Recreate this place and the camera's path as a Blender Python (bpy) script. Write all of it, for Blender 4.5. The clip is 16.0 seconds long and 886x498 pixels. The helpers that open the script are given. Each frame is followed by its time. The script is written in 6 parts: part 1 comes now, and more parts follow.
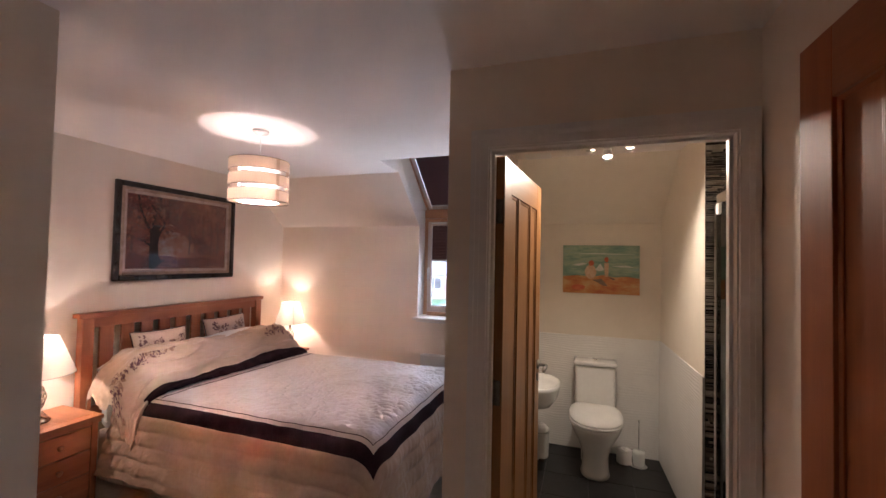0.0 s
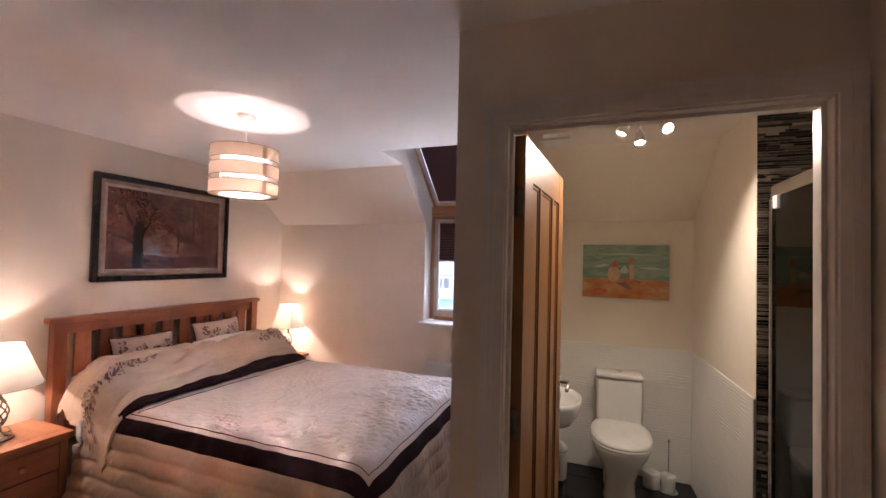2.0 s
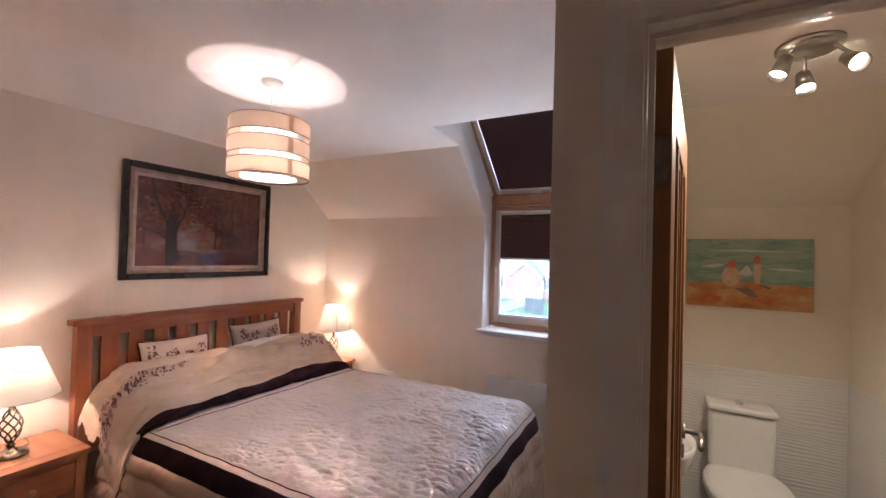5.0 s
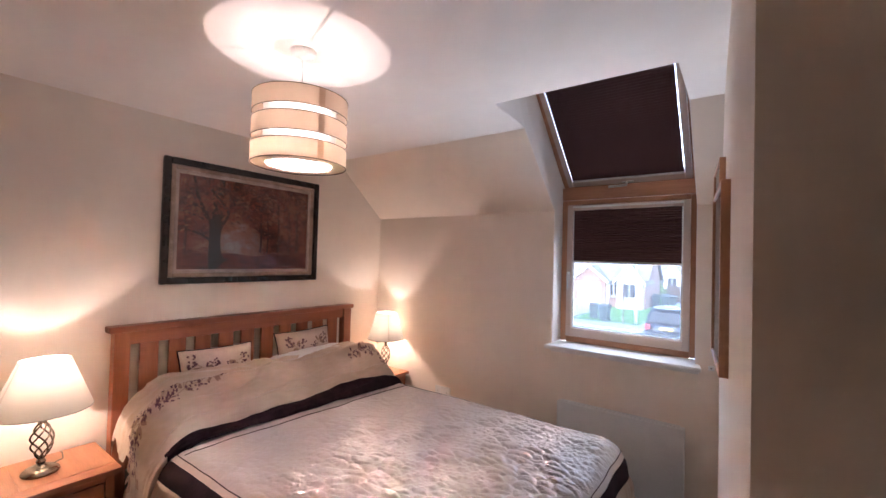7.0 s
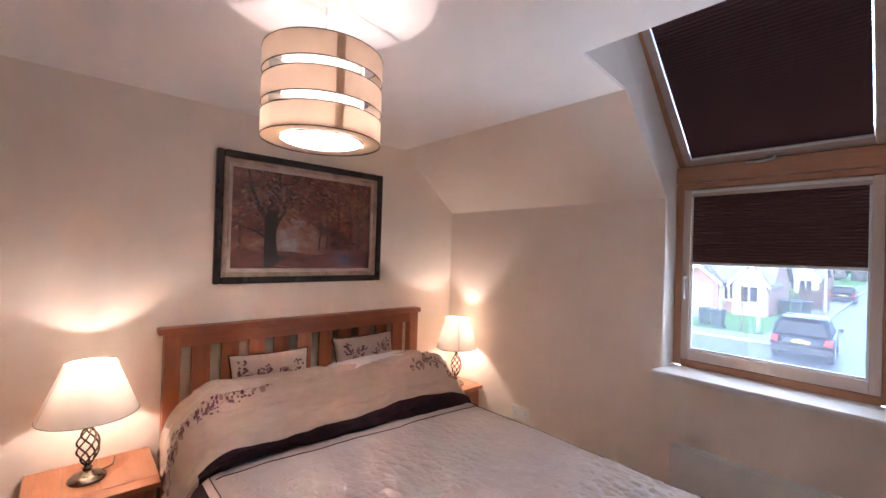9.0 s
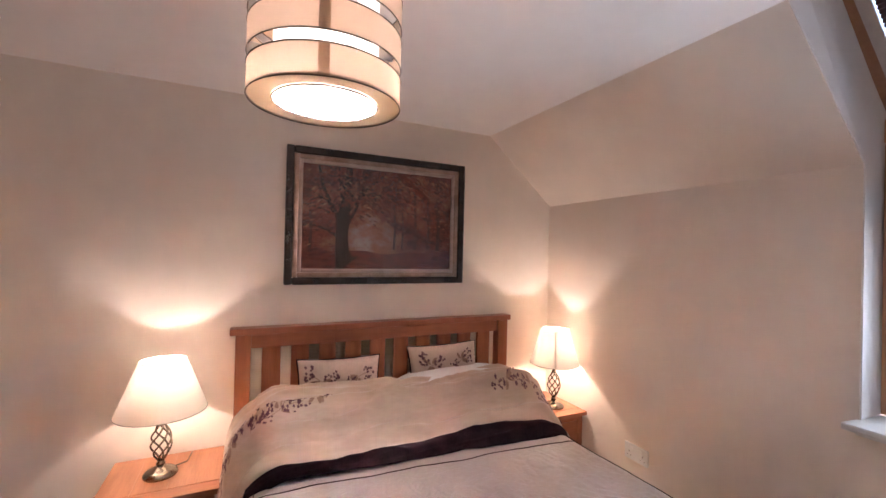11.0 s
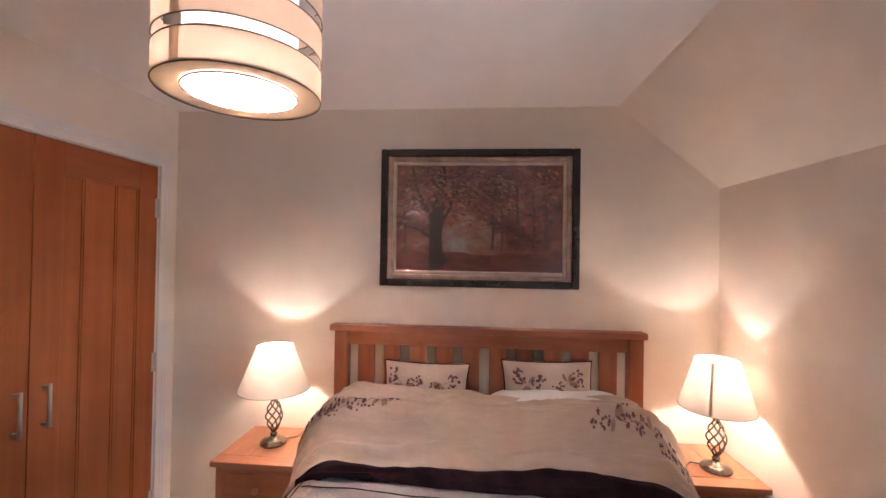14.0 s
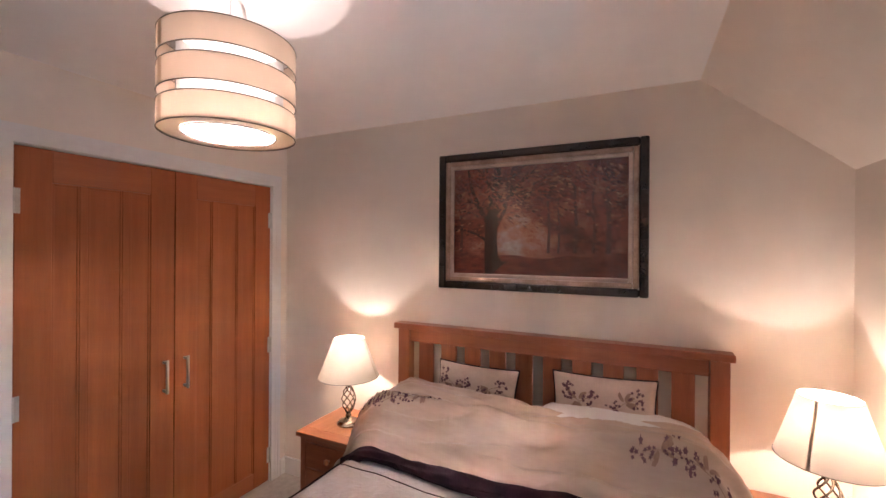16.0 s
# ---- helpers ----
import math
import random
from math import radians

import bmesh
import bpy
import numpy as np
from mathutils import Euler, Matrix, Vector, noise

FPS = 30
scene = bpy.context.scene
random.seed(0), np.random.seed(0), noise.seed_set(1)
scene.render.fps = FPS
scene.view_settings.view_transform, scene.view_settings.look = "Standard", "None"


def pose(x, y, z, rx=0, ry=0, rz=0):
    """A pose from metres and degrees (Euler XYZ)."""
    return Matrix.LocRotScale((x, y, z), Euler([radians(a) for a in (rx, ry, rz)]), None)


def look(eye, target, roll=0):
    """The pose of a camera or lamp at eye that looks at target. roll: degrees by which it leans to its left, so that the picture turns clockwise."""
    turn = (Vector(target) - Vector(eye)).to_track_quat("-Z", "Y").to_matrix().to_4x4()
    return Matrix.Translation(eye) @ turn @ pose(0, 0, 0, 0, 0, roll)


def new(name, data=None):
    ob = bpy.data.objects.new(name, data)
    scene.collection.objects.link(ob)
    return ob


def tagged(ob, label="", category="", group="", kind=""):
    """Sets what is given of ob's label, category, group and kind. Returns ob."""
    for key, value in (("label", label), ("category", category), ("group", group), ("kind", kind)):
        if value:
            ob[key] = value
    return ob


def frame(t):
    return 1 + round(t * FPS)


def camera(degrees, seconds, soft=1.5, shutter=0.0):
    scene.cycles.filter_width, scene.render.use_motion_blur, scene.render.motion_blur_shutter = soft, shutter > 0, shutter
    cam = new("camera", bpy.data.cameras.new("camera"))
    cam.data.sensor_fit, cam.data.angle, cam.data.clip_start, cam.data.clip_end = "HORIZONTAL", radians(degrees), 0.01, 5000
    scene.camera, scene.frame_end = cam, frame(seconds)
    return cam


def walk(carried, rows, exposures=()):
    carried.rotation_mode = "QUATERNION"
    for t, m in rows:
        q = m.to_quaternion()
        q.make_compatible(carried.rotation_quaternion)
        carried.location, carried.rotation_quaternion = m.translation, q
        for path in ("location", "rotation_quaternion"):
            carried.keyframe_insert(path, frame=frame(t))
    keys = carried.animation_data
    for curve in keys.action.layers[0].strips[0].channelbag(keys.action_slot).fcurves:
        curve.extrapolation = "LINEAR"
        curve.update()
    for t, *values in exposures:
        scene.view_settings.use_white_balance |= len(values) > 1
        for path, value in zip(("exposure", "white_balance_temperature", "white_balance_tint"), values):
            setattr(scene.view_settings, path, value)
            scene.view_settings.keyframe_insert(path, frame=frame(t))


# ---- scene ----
cam = camera(94.5, 16.0)
PATH = [
    (0, (-0.483, 2.536, 1.532), (-1.136, 4.426, 1.588), 1.2),
    (0.5, (-0.488, 2.6, 1.52), (-1.144, 4.489, 1.58), 1.3),
    (1, (-0.513, 2.673, 1.526), (-1.169, 4.561, 1.584), 1.3),
    (1.5, (-0.54, 2.747, 1.539), (-1.206, 4.632, 1.592), 1.3),
    (2, (-0.572, 2.814, 1.539), (-1.265, 4.689, 1.592), 1.4),
    (2.5, (-0.602, 2.868, 1.536), (-1.326, 4.731, 1.586), 1.4),
    (3, (-0.647, 2.932, 1.536), (-1.41, 4.78, 1.58), 1.4),
    (3.5, (-0.693, 3.007, 1.535), (-1.487, 4.842, 1.574), 1.4),
    (6, (-0.895, 3.432, 1.535), (-1.94, 5.137, 1.573), 1.6),
    (6.5, (-0.949, 3.512, 1.534), (-2.054, 5.178, 1.575), 1.5),
    (7, (-1.014, 3.593, 1.532), (-2.185, 5.213, 1.574), 1.6),
    (7.5, (-1.061, 3.674, 1.545), (-2.306, 5.24, 1.575), 1.7),
    (8, (-1.123, 3.762, 1.541), (-2.442, 5.265, 1.565), 1.8),
    (8.5, (-1.163, 3.875, 1.531), (-2.569, 5.297, 1.556), 1.6),
    (9, (-1.212, 3.98, 1.546), (-2.698, 5.318, 1.562), 1.8),
    (11.5, (-1.411, 4.451, 1.519), (-3.28, 5.161, 1.537), 1.3),
    (12, (-1.436, 4.548, 1.514), (-3.36, 5.096, 1.532), 1.3),
    (12.5, (-1.45, 4.672, 1.511), (-3.414, 5.05, 1.529), 1.1),
    (13, (-1.464, 4.795, 1.525), (-3.453, 5.002, 1.537), 1.3),
    (13.5, (-1.478, 4.918, 1.524), (-3.478, 4.947, 1.538), 1.0),
    (14, (-1.481, 5.051, 1.511), (-3.474, 4.893, 1.534), 0.9),
    (14.5, (-1.504, 5.195, 1.527), (-3.476, 4.862, 1.53), 0.9),
    (15, (-1.538, 5.345, 1.53), (-3.468, 4.823, 1.54), 0.6),
    (15.5, (-1.561, 5.438, 1.541), (-3.442, 4.758, 1.55), 0.7),
    (16, (-1.589, 5.547, 1.553), (-3.395, 4.688, 1.551), 0.4),
]
walk(cam, [(t, look(eye, target, roll)) for t, eye, target, roll in PATH], [(0, 5.18, 6480, 15), (3.5, 5.16, 6430, 14), (6, 5.17, 6400, 13), (9, 5.06, 6360, 13), (12, 5.12, 6400, 12), (16, 5.08, 6400, 12)])

# ---- world and light ----
world = bpy.data.worlds.new("sky")
scene.world = world
world.use_nodes = True
wn = world.node_tree.nodes
sky = wn.new("ShaderNodeTexSky")
sky.sky_type = "NISHITA"
sky.sun_disc = False
sky.sun_elevation, sky.sun_rotation = radians(48), radians(200)
sky.air_density, sky.dust_density = 1.0, 1.0
world.node_tree.links.new(sky.outputs[0], wn["Background"].inputs[0])
wn["Background"].inputs[1].default_value = 0.15
sun_data = bpy.data.lights.new("sun", "SUN")
sun_data.energy, sun_data.angle, sun_data.color = 0.5, radians(15), (1, 0.95, 0.88)
sun = new("sun", sun_data)
sun.matrix_basis = look((6, -8, 9), (0, 12, 0))
WARM = (1.0, 0.815, 0.79)
# added area lamp for the overcast sky, shining in under the half-lowered blind
sky_data = bpy.data.lights.new("sky_fill_lamp", "AREA")
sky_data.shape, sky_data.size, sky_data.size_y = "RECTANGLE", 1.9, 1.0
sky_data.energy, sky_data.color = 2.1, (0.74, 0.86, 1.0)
sky_fill_lamp = new("sky_fill_lamp", sky_data)
sky_fill_lamp.matrix_basis = look((-1.62, 7.35, 2.20), (-1.66, 5.60, 0.80))
# added lamp for daylight thrown up from the pale wet street below the window
street_data = bpy.data.lights.new("street_fill_lamp", "AREA")
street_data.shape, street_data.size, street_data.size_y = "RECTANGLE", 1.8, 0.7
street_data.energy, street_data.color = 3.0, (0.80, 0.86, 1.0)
street_fill = new("street_fill_lamp", street_data)
street_fill.matrix_basis = look((-1.62, 7.20, 0.62), (-1.64, 5.60, 1.85))


def bulb_light(name, place, watts, colour=WARM, radius=0.03):
    data = bpy.data.lights.new(name, "POINT")
    data.energy, data.color, data.shadow_soft_size = watts, colour, radius
    ob = new(name, data)
    ob.location = place
    return ob


def spot_light(name, eye, target, watts, angle, colour=WARM):
    data = bpy.data.lights.new(name, "SPOT")
    data.energy, data.color, data.shadow_soft_size = watts, colour, 0.02
    data.spot_size, data.spot_blend = radians(angle), 0.6
    ob = new(name, data)
    ob.matrix_basis = look(eye, target)
    return ob


PENDANT = Vector((-2.364, 4.519, 2.30))
LAMP_A, LAMP_B = Vector((-3.489, 4.048, 0.54)), Vector((-3.427, 6.144, 0.56))
bulb_light("pendant_bulb_light", PENDANT + Vector((0, 0, -0.290)), 0.16, WARM, 0.0025)
bulb_light("bedside_bulb_light", LAMP_A + Vector((0, 0, 0.418)), 0.20, (1.0, 0.83, 0.76), 0.012)
bulb_light("bedside_bulb_light", LAMP_B + Vector((0.0, 0.030, 0.405)), 0.25, (1.0, 0.83, 0.76), 0.012)
# Second pendant lamp, added to send more light down through the diffuser.
spot_light("pendant_down_light", PENDANT + Vector((0, 0, -0.302)), PENDANT + Vector((0, 0.0001, -1)), 5.6, 104)
SPOT = Vector((-0.36, 5.08, 2.30))
SPOT_HEADS = [((-0.05, -0.03), Vector((-0.085, -0.045, -0.085)), Vector((-0.35, -0.25, -0.8))), ((0.0, 0.05), Vector((0.0, 0.045, -0.115)), Vector((0.02, -0.45, -0.9))), ((0.06, -0.02), Vector((0.115, 0.0, -0.075)), Vector((0.22, -0.75, -0.60)))]
for (_, head_at, aim), watts in zip(SPOT_HEADS, (0.18, 1.08, 0.09)):
    spot_light("ceiling_spot_light", SPOT + head_at + aim.normalized() * 0.04, SPOT + head_at + aim, watts, 154, (1, 0.86, 0.70))


# ---- helpers for building ----
def thing(name, label, category, place=(0, 0, 0), turn=0, group="", kind=""):
    ob = new(name)
    ob.empty_display_size = 0.1
    ob.matrix_basis = pose(*place, 0, 0, turn)
    return tagged(ob, label, category, group, kind)


def part(name, bm, material, parent=None, label="", smooth=False):
    me = bpy.data.meshes.new(name)
    bmesh.ops.recalc_face_normals(bm, faces=bm.faces)
    bm.to_mesh(me)
    bm.free()
    for m in material if isinstance(material, (list, tuple)) else [material]:
        me.materials.append(m)
    if smooth:
        me.polygons.foreach_set("use_smooth", [True] * len(me.polygons))
    ob = new(name, me)
    if parent is not None:
        ob.parent = parent
    if label:
        tagged(ob, label)
    return ob


def structure(name, bm, material, label, category, smooth=False):
    return tagged(part(name, bm, material, None, "", smooth), label, category, "", "structure")


def box(bm, x0, x1, y0, y1, z0, z1, bevel=0.0, turn=None, mat=0):
    made = bmesh.ops.create_cube(bm, size=1)["verts"]
    for v in made:
        v.co = Vector(((x0 + x1) / 2 + v.co.x * (x1 - x0), (y0 + y1) / 2 + v.co.y * (y1 - y0), (z0 + z1) / 2 + v.co.z * (z1 - z0)))
        if turn is not None:
            v.co = turn @ v.co
    faces = {f for v in made for f in v.link_faces}
    for f in faces:
        f.material_index = mat
    if bevel:
        edges = list({e for v in made for e in v.link_edges})
        bmesh.ops.bevel(bm, geom=edges, offset=bevel, segments=2, profile=0.6, affect="EDGES")
    return bm


def prism(bm, points, z0, z1, axis="z"):
    """A solid with the outline points, drawn out along an axis."""
    put = {"z": lambda a, b, h: (a, b, h), "x": lambda a, b, h: (h, a, b), "y": lambda a, b, h: (a, h, b)}[axis]
    low = [bm.verts.new(put(a, b, z0)) for a, b in points]
    top = [bm.verts.new(put(a, b, z1)) for a, b in points]
    n = len(points)
    bm.faces.new(low)
    bm.faces.new(top[::-1])
    for k in range(n):
        bm.faces.new((low[k], low[(k + 1) % n], top[(k + 1) % n], top[k]))
    return bm


def lathe(bm, profile, segments=32, centre=(0, 0, 0), cap=True):
    """A turned body round z: profile of (radius, height)."""
    rings = []
    for r, z in profile:
        rings.append([bm.verts.new((centre[0] + r * math.cos(2 * math.pi * k / segments), centre[1] + r * math.sin(2 * math.pi * k / segments), centre[2] + z)) for k in range(segments)])
    for a, b in zip(rings, rings[1:]):
        for k in range(segments):
            bm.faces.new((a[k], a[(k + 1) % segments], b[(k + 1) % segments], b[k]))
    if cap:
        bm.faces.new(rings[0][::-1])
        bm.faces.new(rings[-1])
    return bm


def tube(bm, points, radius, segments=8, closed=False):
    """A round bar along points."""
    points = [Vector(p) for p in points]
    rings, n = [], len(points)
    for k, p in enumerate(points):
        a = points[(k - 1) % n] if closed or k else p
        b = points[(k + 1) % n] if closed or k < n - 1 else p
        way = (b - a).normalized()
        side = way.cross(Vector((0, 0, 1)))
        if side.length < 0.05:
            side = way.cross(Vector((1, 0, 0)))
        side.normalize()
        up = side.cross(way)
        r = radius[k] if isinstance(radius, (list, tuple)) else radius
        rings.append([bm.verts.new(p + side * r * math.cos(2 * math.pi * s / segments) + up * r * math.sin(2 * math.pi * s / segments)) for s in range(segments)])
    pairs = list(zip(rings, rings[1:])) + ([(rings[-1], rings[0])] if closed else [])
    for a, b in pairs:
        for s in range(segments):
            bm.faces.new((a[s], a[(s + 1) % segments], b[(s + 1) % segments], b[s]))
    if not closed:
        bm.faces.new(rings[0][::-1])
        bm.faces.new(rings[-1])
    return bm


def new_bm():
    return bmesh.new()


def gridwall(bm, length, height, thick, holes):
    """A wall along x from 0, front at y = 0, back at y = thick, with rectangular holes (x0, x1, z0, z1)."""
    us = sorted({0, length, *[h[0] for h in holes], *[h[1] for h in holes]})
    vs = sorted({0, height, *[h[2] for h in holes], *[h[3] for h in holes]})
    solid = lambda i, j: 0 <= i < len(us) - 1 and 0 <= j < len(vs) - 1 and not any(h[0] <= us[i] < h[1] and h[2] <= vs[j] < h[3] for h in holes)
    quad = lambda *ps: bm.faces.new([bm.verts.new(p) for p in ps])
    for i in range(len(us) - 1):
        for j in range(len(vs) - 1):
            if not solid(i, j):
                continue
            a, b, c, d = us[i], us[i + 1], vs[j], vs[j + 1]
            quad((a, 0, c), (b, 0, c), (b, 0, d), (a, 0, d))
            quad((b, thick, c), (a, thick, c), (a, thick, d), (b, thick, d))
            if not solid(i - 1, j):
                quad((a, thick, c), (a, 0, c), (a, 0, d), (a, thick, d))
            if not solid(i + 1, j):
                quad((b, 0, c), (b, thick, c), (b, thick, d), (b, 0, d))
            if not solid(i, j - 1):
                quad((a, 0, c), (a, thick, c), (b, thick, c), (b, 0, c))
            if not solid(i, j + 1):
                quad((a, 0, d), (b, 0, d), (b, thick, d), (a, thick, d))
    bmesh.ops.remove_doubles(bm, verts=bm.verts, dist=1e-5)
    return bm


# ---- materials ----
def shader(name, colour, rough=0.5, metal=0.0, spec=0.5):
    m = bpy.data.materials.new(name)
    m.use_nodes = True
    b = m.node_tree.nodes["Principled BSDF"]
    b.inputs["Base Color"].default_value = (*colour, 1)
    b.inputs["Roughness"].default_value = rough
    b.inputs["Metallic"].default_value = metal
    b.inputs["Specular IOR Level"].default_value = spec
    return m, m.node_tree.nodes, m.node_tree.links, b


def textured(name, dark, light, rough=0.5, scale=8.0, stretch=(1, 1, 1), bump=0.1, bump_scale=120.0, metal=0.0, spec=0.5, bump_stretch=None, distance=0.002):
    """Colour between two tones by a broad and a fine noise, with a fine relief."""
    m, n, l, b = shader(name, light, rough, metal, spec)
    tc = n.new("ShaderNodeTexCoord")
    mp = n.new("ShaderNodeMapping")
    mp.inputs["Scale"].default_value = stretch
    l.new(tc.outputs["Object"], mp.inputs[0])
    big, small = n.new("ShaderNodeTexNoise"), n.new("ShaderNodeTexNoise")
    big.inputs["Scale"].default_value, small.inputs["Scale"].default_value = scale, scale * 9
    big.inputs["Detail"].default_value, small.inputs["Detail"].default_value = 6, 4
    l.new(mp.outputs[0], big.inputs[0])
    l.new(mp.outputs[0], small.inputs[0])
    mix = n.new("ShaderNodeMath")
    mix.operation = "MULTIPLY_ADD"
    mix.inputs[1].default_value, = (0.35,)
    l.new(small.outputs[0], mix.inputs[0])
    half = n.new("ShaderNodeMath")
    half.operation = "MULTIPLY"
    half.inputs[1].default_value = 0.65
    l.new(big.outputs[0], half.inputs[0])
    l.new(half.outputs[0], mix.inputs[2])
    ramp = n.new("ShaderNodeValToRGB")
    ramp.color_ramp.elements[0].position, ramp.color_ramp.elements[1].position = 0.35, 0.65
    ramp.color_ramp.elements[0].color, ramp.color_ramp.elements[1].color = (*dark, 1), (*light, 1)
    l.new(mix.outputs[0], ramp.inputs[0])
    l.new(ramp.outputs[0], b.inputs["Base Color"])
    if bump:
        fine = n.new("ShaderNodeTexNoise")
        fine.inputs["Scale"].default_value, fine.inputs["Detail"].default_value = bump_scale, 3
        if bump_stretch:
            mb = n.new("ShaderNodeMapping")
            mb.inputs["Scale"].default_value = bump_stretch
            l.new(tc.outputs["Object"], mb.inputs[0])
            l.new(mb.outputs[0], fine.inputs[0])
        else:
            l.new(tc.outputs["Object"], fine.inputs[0])
        bp = n.new("ShaderNodeBump")
        bp.inputs["Strength"].default_value, bp.inputs["Distance"].default_value = bump, distance
        l.new(fine.outputs[0], bp.inputs["Height"])
        l.new(bp.outputs[0], b.inputs["Normal"])
    return m


PAINT = textured("cream_wall_paint", (0.82, 0.715, 0.615), (0.86, 0.755, 0.655), 0.75, 1.5, bump=0.08, bump_scale=220)
CEIL = textured("white_ceiling_paint", (0.83, 0.775, 0.74), (0.87, 0.815, 0.78), 0.8, 1.2, bump=0.08, bump_scale=200)
GLOSSWHITE = textured("white_gloss_paint", (0.76, 0.72, 0.69), (0.82, 0.79, 0.76), 0.3, 3, bump=0.03, bump_scale=60)
CARPET = textured("beige_carpet", (0.58, 0.51, 0.44), (0.72, 0.645, 0.57), 0.95, 30, bump=0.9, bump_scale=350, spec=0.1, distance=0.006)
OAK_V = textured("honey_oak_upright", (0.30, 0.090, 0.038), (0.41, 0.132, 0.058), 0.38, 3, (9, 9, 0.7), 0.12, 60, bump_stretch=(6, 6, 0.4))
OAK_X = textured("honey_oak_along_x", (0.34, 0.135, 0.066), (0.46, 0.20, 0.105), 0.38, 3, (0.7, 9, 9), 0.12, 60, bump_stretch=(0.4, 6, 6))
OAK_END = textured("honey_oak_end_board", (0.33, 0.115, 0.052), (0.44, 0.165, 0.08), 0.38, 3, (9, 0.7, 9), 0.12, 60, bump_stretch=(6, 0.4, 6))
OAK_Y = textured("honey_oak_along_y", (0.30, 0.090, 0.038), (0.41, 0.132, 0.058), 0.38, 3, (9, 0.7, 9), 0.12, 60, bump_stretch=(6, 0.4, 6))



def leafy(name, colour, rough=0.9):
    return textured(name, tuple(c * 0.5 for c in colour), colour, rough, 3, bump=0.5, bump_scale=30)


def fabric_glow(name, colour, share=0.5, weave=400):
    """Thin cloth or plastic that lets part of the lamp's light through."""
    m, n, l, b = shader(name, colour, 0.8, 0, 0.2)
    out = n["Material Output"]
    tr = n.new("ShaderNodeBsdfTranslucent")
    mix = n.new("ShaderNodeMixShader")
    noise_tex = n.new("ShaderNodeTexNoise")
    noise_tex.inputs["Scale"].default_value = weave
    ramp = n.new("ShaderNodeValToRGB")
    ramp.color_ramp.elements[0].color = (*[c * 0.8 for c in colour], 1)
    ramp.color_ramp.elements[1].color = (*colour, 1)
    l.new(noise_tex.outputs[0], ramp.inputs[0])
    l.new(ramp.outputs[0], tr.inputs["Color"])
    l.new(ramp.outputs[0], b.inputs["Base Color"])
    mix.inputs[0].default_value = share
    l.new(b.outputs[0], mix.inputs[1])
    l.new(tr.outputs[0], mix.inputs[2])
    l.new(mix.outputs[0], out.inputs[0])
    return m


def glass(name, tint=(1, 1, 1), ior=1.5):
    """A clear pane: see-through, with gloss by angle."""
    m, n, l, b = shader(name, (1, 1, 1), 0.02)
    clear, gloss, mix, fres = n.new("ShaderNodeBsdfTransparent"), n.new("ShaderNodeBsdfGlossy"), n.new("ShaderNodeMixShader"), n.new("ShaderNodeFresnel")
    clear.inputs[0].default_value = (*tint, 1)
    gloss.inputs["Roughness"].default_value = 0.02
    fres.inputs[0].default_value = ior
    l.new(fres.outputs[0], mix.inputs[0])
    l.new(clear.outputs[0], mix.inputs[1])
    l.new(gloss.outputs[0], mix.inputs[2])
    l.new(mix.outputs[0], n["Material Output"].inputs[0])
    return m


def by_island(name, colours, rough, metal=0.0, bump=0.1, random_of="island"):
    """Each loose piece takes one of the colours."""
    m, n, l, b = shader(name, colours[0], rough, metal)
    pick = n.new("ShaderNodeNewGeometry") if random_of == "island" else n.new("ShaderNodeObjectInfo")
    ramp = n.new("ShaderNodeValToRGB")
    ramp.color_ramp.interpolation = "CONSTANT"
    while len(ramp.color_ramp.elements) < len(colours):
        ramp.color_ramp.elements.new(0.5)
    for k, c in enumerate(colours):
        ramp.color_ramp.elements[k].position = k / len(colours)
        ramp.color_ramp.elements[k].color = (*c, 1)
    l.new(pick.outputs["Random Per Island" if random_of == "island" else "Random"], ramp.inputs[0])
    tex = n.new("ShaderNodeTexNoise")
    tex.inputs["Scale"].default_value, tex.inputs["Detail"].default_value = 25, 6
    tc = n.new("ShaderNodeTexCoord")
    l.new(tc.outputs["Object"], tex.inputs[0])
    vary = n.new("ShaderNodeMixRGB")
    vary.blend_type = "OVERLAY"
    vary.inputs[0].default_value = 0.5
    l.new(ramp.outputs[0], vary.inputs[1])
    l.new(tex.outputs[0], vary.inputs[2])
    l.new(vary.outputs[0], b.inputs["Base Color"])
    bp = n.new("ShaderNodeBump")
    bp.inputs["Strength"].default_value, bp.inputs["Distance"].default_value = bump, 0.003
    l.new(tex.outputs[0], bp.inputs["Height"])
    l.new(bp.outputs[0], b.inputs["Normal"])
    return m


